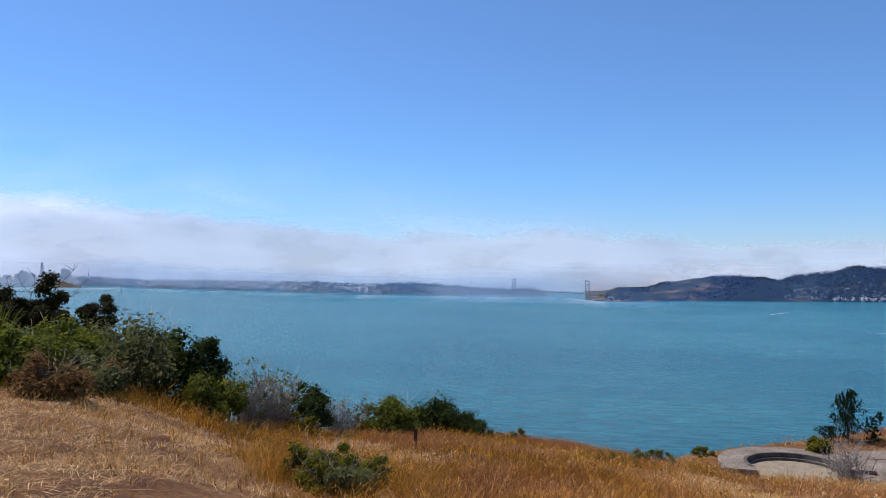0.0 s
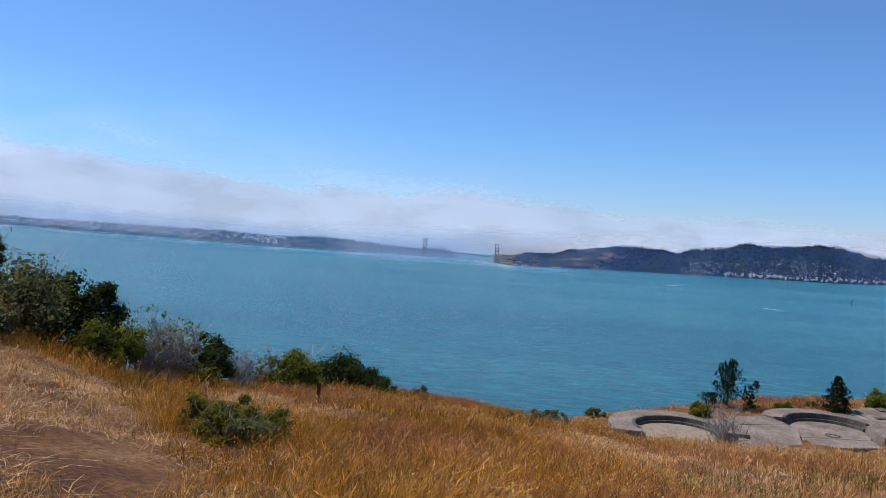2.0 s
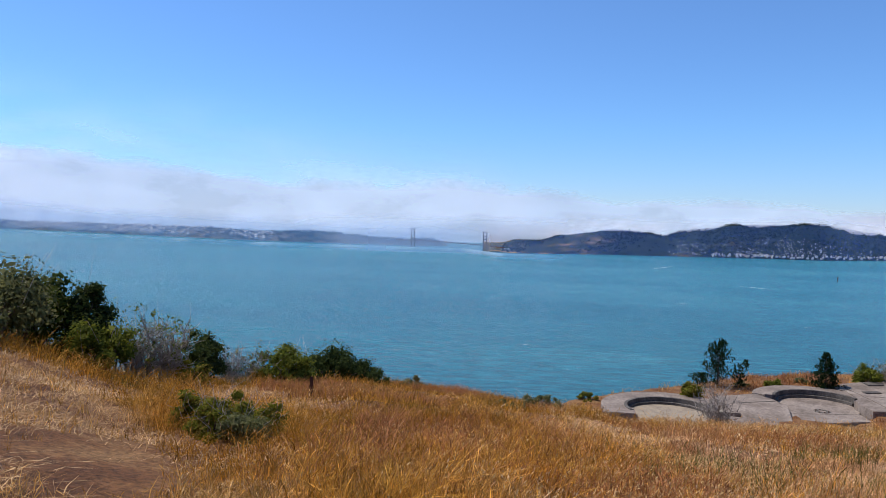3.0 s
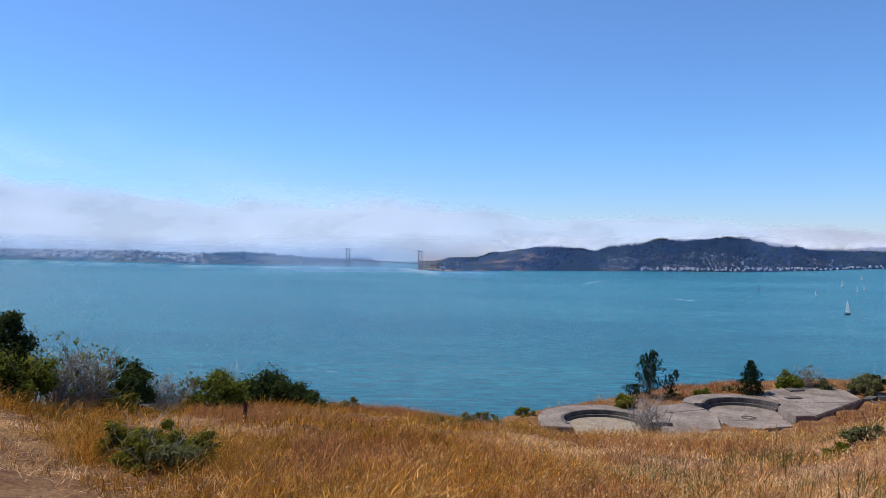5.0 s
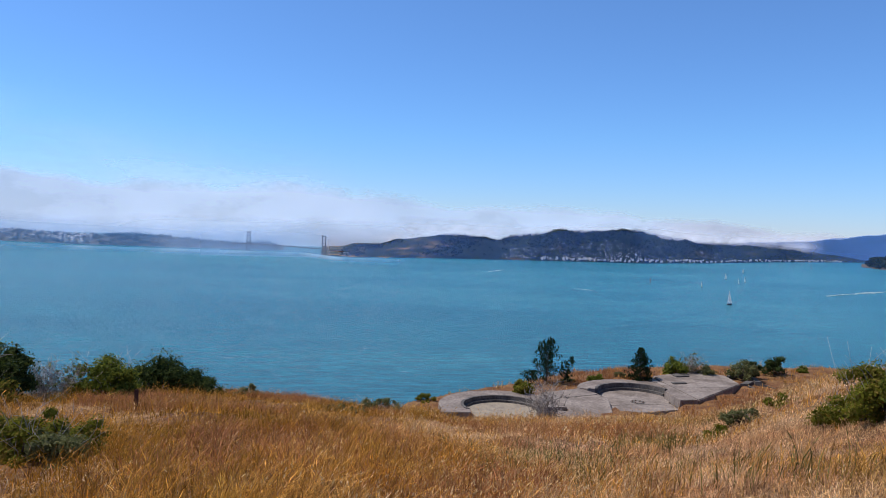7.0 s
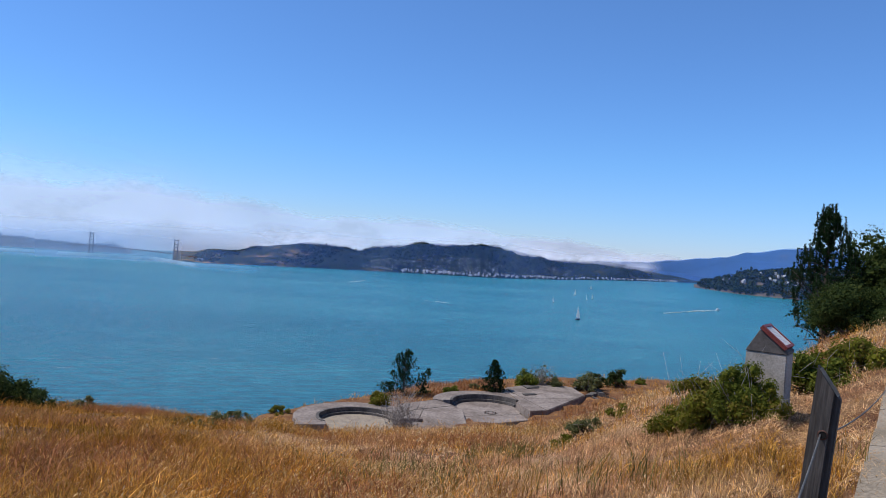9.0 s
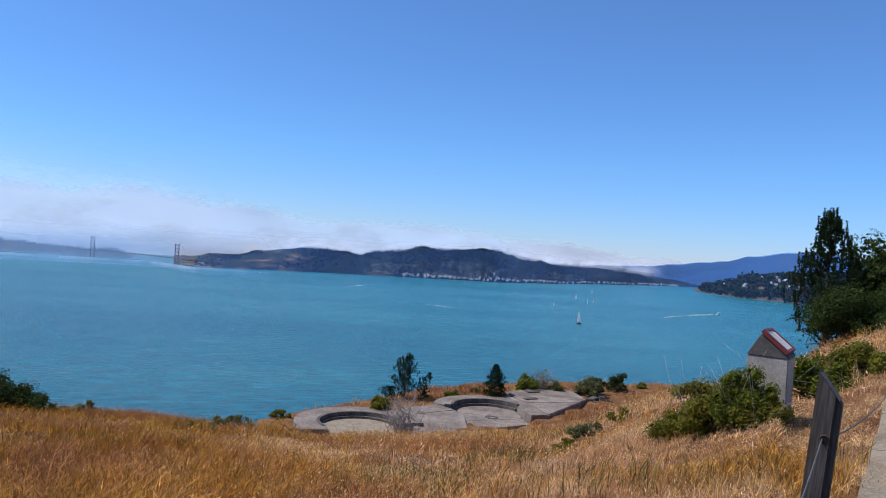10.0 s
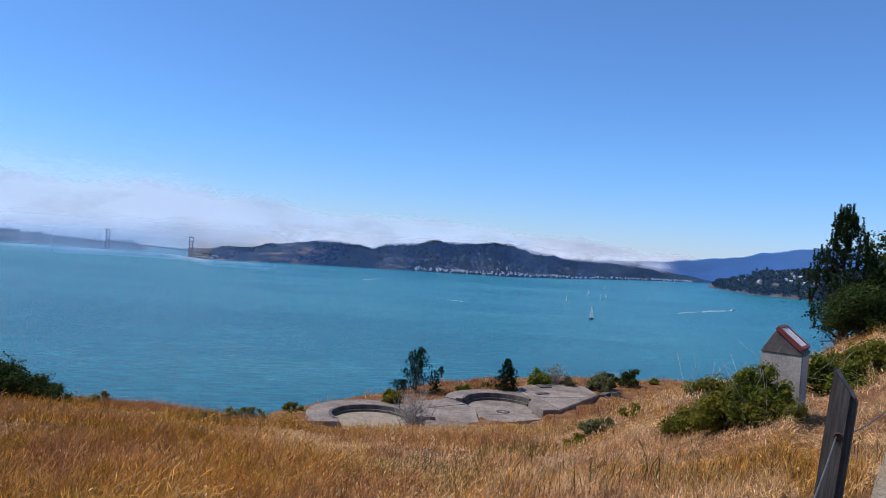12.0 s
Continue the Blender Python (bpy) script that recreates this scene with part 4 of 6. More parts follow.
for i, (a, e, lo, wd, tn) in enumerate(((12.0, -5.9, 16, 2.5, 10), (-20.5, -4.6, 28, 4, -5), (0.5, -9.6, 7, 1.6, 8), (-9.6, -10.3, 8, 1.6, 0),
                                        (-4, -7.4, 7, 1.5, 4), (6, -7.8, 6, 1.4, -4), (20.5, -7.0, 7, 1.5, 5), (30, -6.4, 8, 1.6, 10), (-16, -6.2, 7, 1.4, 0), (3.6, -11.3, 5, 1.2, 0))):
    flat_patch("whitecap", a, e, lo, wd, tn, 30 + i, "small white streak of foam on the water")


def marker(az, el, h):
    r = (EYE.z - WATER_Z) / math.tan(radians(-el))
    x, y = at(az, r)
    b = thing("channel_marker", x, y, WATER_Z, 0, "dark channel marker standing in the bay", "marker", "channel markers")
    part("pile", tubes("pile", [([(0, 0, -1), (0, 0, h)], [0.8, 0.6])], 7), M_RUST, b)
    bm = bmesh.new()
    box(bm, (-1.1, -0.2, h * 0.72), (1.1, 0.2, h), 0.05)
    part("day_board", bm, M_RUST, b)


marker(22.2, -3.7, 9)
marker(33.0, -2.2, 10)
# ---------------------------------------------------------------- the old gun battery on the terrace


def battery():
    ox, oy = 18.0, 60.0
    b = thing("gun_battery", ox, oy, BZ, 0, "weathered grey concrete gun battery with two round empty pits", "gun battery")

    def lay(name, bm, material, label="", x=ox, y=oy, z=0.0, turn=0.0):
        bmesh.ops.recalc_face_normals(bm, faces=bm.faces[:])
        part(name, bm, material, b, label).matrix_basis = pose(x - ox, y - oy, z, 0, 0, turn)

    def block(name, pts, z0, z1, material, label="", bevel=0.05):
        bm = bmesh.new()
        prism(bm, [(px - ox, py - oy) for px, py in pts], z0, z1, bevel)
        lay(name, bm, material, label)

    # two open-fronted round pits: a broad flat rim, a curved wall with a ledge in painted shade, a shallow floor
    for cx, cy, deep, r0, r1, a0, a1 in ((11.7, 57.75, 0.50, 3.15, 5.15, -8, 204), (24.7, 63.1, 0.62, 3.25, 5.05, 14, 166)):
        bm = bmesh.new()
        ring(bm, r0 + 0.24, r1, -1.4, 0.0, a0, a1, 48)
        lay("emplacement_slab", bm, M_CONC, "", cx, cy)
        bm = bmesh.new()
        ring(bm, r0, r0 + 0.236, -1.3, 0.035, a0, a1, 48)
        lay("pit_coping", bm, M_CONC_DARK, "curved pit wall with its shade painted dark", cx, cy)
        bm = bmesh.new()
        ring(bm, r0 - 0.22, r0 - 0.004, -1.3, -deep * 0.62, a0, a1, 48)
        lay("inner_step", bm, M_CONC_DARK, "curved pit ledge with its shade painted dark", cx, cy)
        bm = bmesh.new()
        ring(bm, 0.02, r0 - 0.224, -1.4, -deep, 0, 360, 48)
        lay("pit_floor", bm, M_PITDUST if cx < 15 else M_CONC, "dusty pit floor with dry dirt" if cx < 15 else "bare concrete pit floor", cx, cy)
    # iron bolts of the gun mount in the second pit
    bm = bmesh.new()
    ring(bm, 0.36, 0.62, -1.0, -0.585, 0, 360, 20)
    lay("gun_mount_ring", bm, M_CONC_DARK, "dark iron ring of the gun mount", 24.4, 61.5)
    for k in range(8):
        bm = bmesh.new()
        bmesh.ops.create_cone(bm, cap_ends=True, segments=8, radius1=0.06, radius2=0.05, depth=0.05)
        lay("mount_bolt", bm, M_RUST, "rusty bolt stub", 24.4 + 0.49 * math.cos(k * math.pi / 4), 61.5 + 0.49 * math.sin(k * math.pi / 4), -0.565)
    # floors and aprons that run out to the front edge
    block("front_platform", [(20.6, 57.0), (27.1, 58.9), (27.2, 62.9), (26.4, 61.2), (23.2, 60.9), (21.8, 62.4)], -1.5, -0.612, M_CONC)
    block("front_platform", [(8.9, 55.1), (15.6, 54.7), (14.5, 57.2), (9.0, 57.3)], -1.5, -0.52, M_PITDUST, "dusty front floor of the pit")
    block("middle_apron", [(15.2, 54.4), (20.4, 56.2), (21.5, 60.8), (21.0, 62.5), (20.0, 64.35), (16.0, 62.4), (16.9, 59.0), (15.9, 56.9)], -1.5, [-0.42, -0.42, -0.16, -0.06, -0.04, -0.04, -0.10, -0.30], M_CONC, "sloping concrete apron between the pits")
    block("side_apron", [(6.5, 55.5), (8.85, 55.4), (8.95, 57.2), (6.65, 57.2)], -1.5, -0.012, M_CONC)
    block("base_slab", [(6.4, 55.2), (16.0, 53.9), (27.3, 58.3), (27.3, 66.0), (21.0, 64.2), (16.0, 62.0), (8.4, 60.6)], -1.7, -0.9, M_CONC_DARK, "stained concrete footing", 0.03)
    block("rim_corner", [(19.9, 64.6), (20.6, 63.6), (21.0, 64.75), (22.6, 67.55), (21.3, 66.3)], -1.5, -0.008, M_CONC)
    # retaining wall between pit and magazine, and the magazine's broad roof
    block("retaining_wall", [(27.35, 59.5), (29.0, 59.6), (28.75, 66.3), (28.2, 66.6), (28.05, 63.5), (27.4, 62.9)], -1.7, [0.06, 0.08, 0.10, 0.10, 0.06, 0.06], M_CONC, "streaked retaining wall", 0.04)
    block("magazine_roof", [(29.06, 59.65), (36.2, 66.0), (36.6, 69.6), (34.4, 71.8), (28.8, 69.1), (28.82, 66.3)], -1.7, [0.05, 0.10, 0.16, 0.20, 0.16, 0.10], M_CONC, "flat concrete magazine roof", 0.07)
    block("roof_kerb", [(27.9, 66.9), (28.7, 66.5), (28.72, 69.0), (27.6, 68.1)], -1.5, 0.05, M_CONC)
    # a shallow dark stain tray and hatch curb on the roof
    block("roof_hatch", [(31.0, 68.6), (32.5, 68.9), (32.3, 70.2), (31.0, 69.8)], 0.1, 0.26, M_CONC_DARK, "dark stained roof hatch", 0.03)
    block("hatch_curb", [(29.5, 65.6), (30.9, 65.9), (30.8, 66.5), (29.4, 66.2)], 0.0, 0.19, M_CONC_DARK, "low broken curb", 0.03)
    # joints across the slabs
    for (x0, y0), (x1, y1), z in (((16.9, 60.4), (20.9, 62.0), -0.06), ((21.2, 60.2), (27.1, 61.0), -0.606), ((29.0, 64.5), (34.4, 64.6), 0.098)):
        bm = bmesh.new()
        box(bm, (0, -0.03, z - 0.25), (math.hypot(x1 - x0, y1 - y0), 0.03, z + 0.004))
        lay("slab_joint", bm, M_CONC_DARK, "dark joint line", x0, y0, 0, math.degrees(math.atan2(y1 - y0, x1 - x0)))
    # sunken stair with wing walls and a dark doorway beside the magazine
    for pts, tops in (([(36.3, 66.2), (36.9, 65.9), (38.0, 66.7), (37.4, 67.1)], [0.10, 0.12, 0.22, 0.22]),
                      ([(36.75, 69.7), (36.7, 69.1), (39.0, 70.0), (39.3, 70.6)], [0.18, 0.18, 0.30, 0.30]),
                      ([(38.9, 69.9), (38.1, 66.7), (38.6, 66.4), (39.5, 69.9)], [0.30, 0.22, 0.22, 0.30]),
                      ([(38.0, 66.5), (38.4, 66.2), (40.5, 64.0), (40.8, 64.5)], [0.22, 0.20, -0.55, -0.55]),
                      ([(36.9, 65.8), (36.6, 65.4), (38.6, 63.9), (38.9, 64.3)], [0.08, 0.06, -0.60, -0.60])):
        block("stair_wall", pts, -1.6, tops, M_CONC_DARK, "dark stair wing wall", 0.03)
    for k in range(5):
        bm = bmesh.new()
        box(bm, (-0.7, -0.27, -1.9), (0.7, 0.27, -0.35 - 0.19 * k), 0.02)
        lay("step", bm, M_CONC, "", 38.6 - 0.13 * k, 65.7 - 0.42 * k, 0, 40)


battery()


# ---------------------------------------------------------------- plants
def leaf_cloud(name, centres, spread, count, size, g, up=0.25, slim=0.62, squash=0.85, inner=0.22, flare=0.55):
    """Leaves laid over the clump centres like shingles, with larger shaded leaves filling the inside."""
    c = np.asarray(centres)
    pick = g.randint(len(c), size=count)
    deep = g.uniform(size=count) < inner
    d = g.normal(size=(count, 3)) + (0, 0, 0.25)
    d /= np.linalg.norm(d, axis=1)[:, None]
    rad = np.asarray(spread)[pick] * np.where(deep, g.uniform(0.1, 0.65, count), g.uniform(0.62, 1.08, count))
    p = c[pick] + d * rad[:, None] * (1, 1, squash)
    nm = d + g.normal(size=(count, 3)) * flare + (0, 0, up)
    nm /= np.linalg.norm(nm, axis=1)[:, None]
    ax = np.cross(nm, g.normal(size=(count, 3)))
    ax /= np.linalg.norm(ax, axis=1)[:, None]
    sd = np.cross(nm, ax)
    s = size * g.uniform(0.6, 1.35, (count, 1)) * np.where(deep, 2.3, 1.0)[:, None]
    v = np.stack([p - ax * s * 0.5, p + sd * s * slim * 0.5, p + ax * s * 0.6 + nm * s * 0.12, p - sd * s * slim * 0.5], 1).reshape(-1, 3)
    return mesh_of(name, v, np.arange(count * 4).reshape(-1, 4))


def limb(g, p, q, r0, bend=0.12, k=5):
    """A crooked tapered branch."""
    p, q = Vector(p), Vector(q)
    L = (q - p).length
    pts = [p.lerp(q, i / (k - 1)) + Vector(g.normal(size=3)) * (bend * L * math.sin(math.pi * i / (k - 1)) * 0.6) for i in range(k)]
    return pts, [r0 * (1 - 0.8 * i / (k - 1)) for i in range(k)]


def dome(g, w, h, n, lift=0.13):
    """Clump centres over an uneven dome w wide and h high."""
    out = []
    p1, p2, p3 = g.uniform(0, 6.28, 3)
    for _ in range(n):
        a = g.uniform(0, 2 * math.pi)
        lobe = 1.0 + 0.13 * math.sin(2 * a + p1) + 0.10 * math.sin(3 * a + p2) + 0.07 * math.sin(5 * a + p3)
        rr = math.sqrt(g.uniform(0.0, 1.0)) * 0.42 * w * g.uniform(0.8, 1.1) * lobe
        top = h * (0.84 - 0.5 * (rr / (0.5 * w * lobe)) ** 2) * g.uniform(0.84, 1.08) * (0.92 + 0.09 * math.sin(2 * a + p3) + 0.07 * math.sin(3 * a + p1))
        out.append((rr * math.cos(a), rr * math.sin(a), max(lift * h, (1 - 0.72 * g.uniform() ** 1.25) * top)))
    return out


def shrub(az, r, w, h, seed, leaves, label, count=2600, leaf=0.075, twigs=0, sink=0.12, name="shrub", n=34, wood=None, puff=0.2, category="shrub", group="shrubs on the hillside"):
    count, leaf, w, h = int(count * 1.35), leaf * 1.2, w * 1.13, h * 1.24
    g = np.random.RandomState(seed)
    x, y = at(az, r)
    t = thing(name, x, y, gz(x, y) - sink, g.uniform(0, 360), label, category, group)
    cs = dome(g, w, h, n)
    runs = []
    for c in cs[:: max(1, n // 12)]:
        runs.append(limb(g, (g.normal() * 0.05 * w, g.normal() * 0.05 * w, 0), c, 0.018 * w + 0.006))
    part("branchwork", tubes("branchwork", runs, 5), wood or M_BARK, t)
    part("foliage", leaf_cloud("foliage", cs, [puff * min(w, h * 1.6) * g.uniform(0.4, 1.2) for _ in cs], count, leaf, g), leaves, t)
    if twigs:
        runs = []
        for _ in range(twigs):
            a, s = g.uniform(0, 6.28), g.uniform(0.25, 0.62)
            q = (w * s * math.cos(a), w * s * math.sin(a), h * g.uniform(0.55, 1.12))
            runs.append(limb(g, (0, 0, 0.1 * h), q, 0.0045 * w + 0.0015, 0.2, 4))
        part("twig_tangle", tubes("twig_tangle", runs, 4), M_DEAD, t, "grey leafless twigs")
    return t


def dead_shrub(az, r, w, h, seed, label, leaves=None, count=500, forks=26, leaf=0.06):
    forks = int(forks * 1.5)
    g = np.random.RandomState(seed)
    x, y = at(az, r)
    t = thing("dead_shrub", x, y, gz(x, y) - 0.1, 0, label, "dead shrub", "bare shrubs on the hillside")
    runs, tips = [], []
    for _ in range(forks):
        a, s = g.uniform(0, 6.28), g.uniform(0.08, 0.5)
        q = Vector((w * s * math.cos(a), w * s * math.sin(a), h * g.uniform(0.55, 1.0)))
        pts, rad = limb(g, (g.normal() * 0.05, g.normal() * 0.05, 0), q, 0.011 * w + 0.006, 0.22, 5)
        runs.append((pts, rad))
        for _ in range(5):
            s0 = pts[g.randint(2, 5)]
            e = s0 + Vector((g.normal() * 0.16 * w, g.normal() * 0.16 * w, abs(g.normal()) * 0.2 * h))
            runs.append(limb(g, s0, e, 0.005 * w + 0.003, 0.15, 3))
            tips.append(tuple(e))
    part("branchwork", tubes("branchwork", runs, 4), M_DEAD, t)
    if leaves:
        part("foliage", leaf_cloud("foliage", tips, [0.10 * w] * len(tips), count, leaf, g), leaves, t)
    return t


def needles(name, tufts, length, g, per=16):
    """Upswept needle tufts: (place, direction) pairs."""
    p = np.repeat(np.array([a for a, _ in tufts], float), per, 0)
    d = np.repeat(np.array([b for _, b in tufts], float), per, 0)
    n = len(p)
    d = d / np.linalg.norm(d, axis=1)[:, None] + g.normal(size=(n, 3)) * 0.55
    d /= np.linalg.norm(d, axis=1)[:, None]
    s = np.cross(d, g.normal(size=(n, 3)))
    s /= np.linalg.norm(s, axis=1)[:, None]
    L = length * g.uniform(0.7, 1.3, (n, 1))
    v = np.stack([p - s * L * 0.10, p + s * L * 0.10, p + d * L], 1).reshape(-1, 3)
    return mesh_of(name, v, np.arange(n * 3).reshape(-1, 3))


def pine(az, r, h, w, seed, label, base=None, levels=15, lean=0.0, needle=0.16, tip=1.0, per=16, taper=0.85, rise=(0.25, 0.75), candle=0.0, boughs=5):
    g = np.random.RandomState(seed)
    x, y = at(az, r)
    z0 = gz(x, y) - 0.1 if base is None else base
    t = thing("pine_tree", x, y, z0, 0, label, "pine tree", "pines by the battery")
    axis = lambda u: Vector((lean * h * u * u, 0, h * u))
    part("trunk", tubes("trunk", [([axis(i / 8) for i in range(9)], [0.026 * h * (1 - 0.93 * i / 8) for i in range(9)])], 7), M_BARK, t)
    runs, tufts = [], []
    for k in range(levels):
        u = 0.04 + 0.92 * k / (levels - 1)
        reach = 0.5 * w * (1 - u) ** taper * (0.75 + 0.25 * min(1, u / 0.22)) * tip
        for _ in range(boughs + g.randint(0, 3)):
            a = g.uniform(0, 6.28)
            L = reach * g.uniform(0.55, 1.2) + 0.03 * h
            p = axis(u)
            q = p + Vector((L * math.cos(a), L * math.sin(a), L * g.uniform(*rise)))
            pts, rad = limb(g, p, q, 0.007 * h * (1 - 0.6 * u), 0.10, 5)
            runs.append((pts, rad))
            for i in range(1, 5):
                for _ in range(3 if i < 4 else 6):
                    off = Vector(g.normal(size=3)) * 0.09 * L
                    tufts.append((pts[i] + off, (math.cos(a) * 0.6 + g.normal() * 0.5, math.sin(a) * 0.6 + g.normal() * 0.5, 1.0)))
            if candle:
                for _ in range(2):
                    foot = pts[g.randint(3, 5)] + Vector(g.normal(size=3)) * 0.05 * L
                    tall = candle * h * g.uniform(0.6, 1.3)
                    runs.append(([foot, foot + Vector((0, 0, tall))], [0.006 * h * 0.5, 0.002 * h]))
                    for j in range(7):
                        tufts.append((foot + Vector((0, 0, tall * j / 6)), (g.normal() * 0.35, g.normal() * 0.35, 1.0)))
    for i in range(14):
        tufts.append((axis(0.86 + 0.14 * i / 13), (g.normal() * 0.3, g.normal() * 0.3, 1)))
    part("branchwork", tubes("branchwork", runs, 4), M_BARK, t)
    part("needles", needles("needles", tufts, needle * h / 3.0, g, per), M_NEEDLE, t)
    return t


# the brush belt on the shoulder of the hill
shrub(-37.8, 23, 3.2, 1.9, 101, M_LEAF_SAGE, "grey-green coyote brush on the hill shoulder", 5200, 0.08, 10, n=46)
shrub(-41.5, 21, 2.6, 1.5, 102, M_LEAF, "green coyote brush with dry stems", 3800, 0.08, 8, n=40)
shrub(-35.2, 25, 2.4, 2.2, 103, M_LEAF, "leafy green shrub among dry grass", 4200, 0.08, 6, n=40)
shrub(-32.4, 25, 2.1, 2.75, 104, M_LEAF_DK, "upright dark green shrub among the brush", 4600, 0.085, 4, n=44)
shrub(-31.0, 23.5, 1.8, 1.7, 105, M_LEAF, "green shrub at the edge of the brush", 3600, 0.075, 8, n=34)
dead_shrub(-28.4, 25, 2.1, 1.9, 106, "grey half-dead shrub with sparse green leaves", M_LEAF, 1500, 44, 0.045)
dead_shrub(-26.6, 25.5, 1.7, 1.8, 107, "grey half-dead shrub with sparse green leaves", M_LEAF, 1000, 40, 0.045)
shrub(-24.3, 28, 2.1, 2.1, 108, M_LEAF_DK, "round dark evergreen shrub above the grass", 4000, 0.07, 0, n=40)
shrub(-25.4, 26, 1.4, 1.2, 109, M_LEAF_OLIVE, "low yellow-green shrub among grey twigs", 2200, 0.07, 4, n=26)
dead_shrub(-22.0, 29, 1.5, 1.5, 110, "low grey twiggy dead shrub", None, 0, 24)
dead_shrub(-20.6, 29, 1.4, 1.2, 120, "low grey twiggy dead shrub", M_LEAF_SAGE, 300, 22)
shrub(-18.0, 29.5, 2.3, 1.7, 111, M_LEAF, "round green shrub with grey lower twigs", 4200, 0.075, 26, n=40)
shrub(-14.4, 33, 3.0, 1.55, 112, M_LEAF_DK, "dense dark green mounded shrub at the slope's edge", 4600, 0.08, 0, n=46)
shrub(-12.0, 34, 2.3, 1.15, 113, M_LEAF_DK, "dense dark green mounded shrub at the slope's edge", 3600, 0.08, 0, n=40)
shrub(-16.6, 31, 1.2, 0.8, 114, M_LEAF, "low green shrub beside the mound", 1800, 0.07, 6, n=22)
shrub(-8.2, 36, 1.3, 0.55, 115, M_LEAF_SAGE, "low grey-green scrub in the grass", 1200, 0.07, 4, n=20)
shrub(-22.4, 9.4, 1.0, 0.66, 116, M_LEAF_OLIVE, "yellowing green bush with dark hollow in dry grass", 4200, 0.032, 26, n=40, puff=0.14)
shrub(-21.2, 9.0, 0.75, 0.5, 124, M_LEAF_SAGE, "small green bush in dry grass", 3000, 0.030, 12, n=26, puff=0.16)
shrub(-19.8, 10.4, 0.8, 0.62, 117, M_LEAF_OLIVE, "olive-green bush in dry grass", 2600, 0.030, 10, n=40, puff=0.16)
shrub(-24.2, 11.0, 0.8, 0.62, 118, M_LEAF_OLIVE, "yellow-green bush in dry grass", 2000, 0.045, 6, n=24)
shrub(-43.5, 18, 1.9, 1.2, 119, M_LEAF, "green shrub beside the trodden clearing", 2800, 0.07, 10, n=30)
shrub(-40.0, 18.5, 1.6, 0.9, 121, M_LEAF_SAGE, "dry grey-green brush beside the clearing", 1800, 0.07, 18, n=26)


shrub(-41.8, 16.5, 1.5, 0.8, 122, M_LEAF_DRY, "rusty dry brush beside the clearing", 2600, 0.06, 26, n=30)
shrub(-39.2, 19.5, 1.3, 0.8, 123, M_LEAF_DRY, "rusty dry brush beside the clearing", 2000, 0.06, 20, n=26)
# dark windblown trees with dead limbs behind the brush
def dark_tree(az, r, h, w, seed, dead):
    g = np.random.RandomState(seed)
    x, y = at(az, r)
    z = gz(x, y) - 0.2
    t = thing("cypress_tree", x, y, z, 0, "dark windblown cypress with bare dead limbs", "tree", "dark trees on the shoulder")
    part("trunk", tubes("trunk", [limb(g, (0, 0, 0), (0.1, 0, h * 0.7), 0.05 * h, 0.05, 6)], 7), M_BARK, t)
    cs, runs = [], []
    for _ in range(16):
        a, u = g.uniform(0, 6.28), g.uniform(0.3, 0.95)
        q = (0.42 * w * g.uniform(0.3, 1) * math.cos(a), 0.42 * w * g.uniform(0.3, 1) * math.sin(a), h * u)
        runs.append(limb(g, (0, 0, h * u * 0.5), q, 0.016 * h, 0.1, 5))
        for _ in range(3):
            cs.append(tuple(Vector(q) + Vector(g.normal(size=3)) * 0.12 * w))
    for _ in range(dead):
        a = g.uniform(0, 6.28)
        q = (0.7 * w * math.cos(a), 0.7 * w * math.sin(a), h * g.uniform(0.8, 1.25))
        pts, rad = limb(g, (0, 0, h * 0.5), q, 0.009 * h, 0.16, 6)
        runs.append((pts, rad))
        for _ in range(4):
            s0 = pts[g.randint(3, 6)]
            runs.append(limb(g, s0, s0 + Vector((g.normal() * 0.15, g.normal() * 0.15, g.uniform(0.05, 0.3))) * w * 0.5, 0.004 * h, 0.1, 3))
    part("limb_frame", tubes("limb_frame", runs, 5), M_BARK, t)
    part("foliage", leaf_cloud("foliage", cs, [0.13 * w * g.uniform(0.7, 1.2) for _ in cs], 15000, 0.10, g), M_LEAF_CYP, t)


dark_tree(-43.0, 30, 2.8, 2.6, 131, 6)
dark_tree(-40.4, 31, 2.5, 2.4, 132, 9)
dark_tree(-46.0, 31, 2.8, 2.6, 133, 5)


def spiky(az, r, h, seed):
    """A clump of long upright sword leaves."""
    g = np.random.RandomState(seed)
    x, y = at(az, r)
    t = thing("sword_leaf_plant", x, y, gz(x, y) - 0.1, 0, "tall clump of green sword-shaped leaves", "plant")
    vs, fs = [], []
    for _ in range(90):
        a, L, out = g.uniform(0, 6.28), h * g.uniform(0.6, 1.1), g.uniform(0.1, 0.55)
        d = Vector((math.cos(a), math.sin(a), 0))
        s = Vector((-d.y, d.x, 0)) * 0.035
        b0 = d * g.uniform(0, 0.35)
        o = len(vs)
        for u, w in ((0, 1), (0.5, 0.9), (0.85, 0.5)):
            c = b0 + d * (out * L * u * u) + Vector((0, 0, L * u))
            vs += [c - s * w, c + s * w]
        vs.append(b0 + d * out * L * 1.05 + Vector((0, 0, L)))
        fs += [(o, o + 1, o + 3, o + 2), (o + 2, o + 3, o + 5, o + 4), (o + 4, o + 5, o + 6)]
    part("leaf_rosette", mesh_of("leaf_rosette", vs, fs), M_LEAF, t)


spiky(-45.6, 23, 1.7, 141)
spiky(-44.2, 23.5, 1.3, 142)

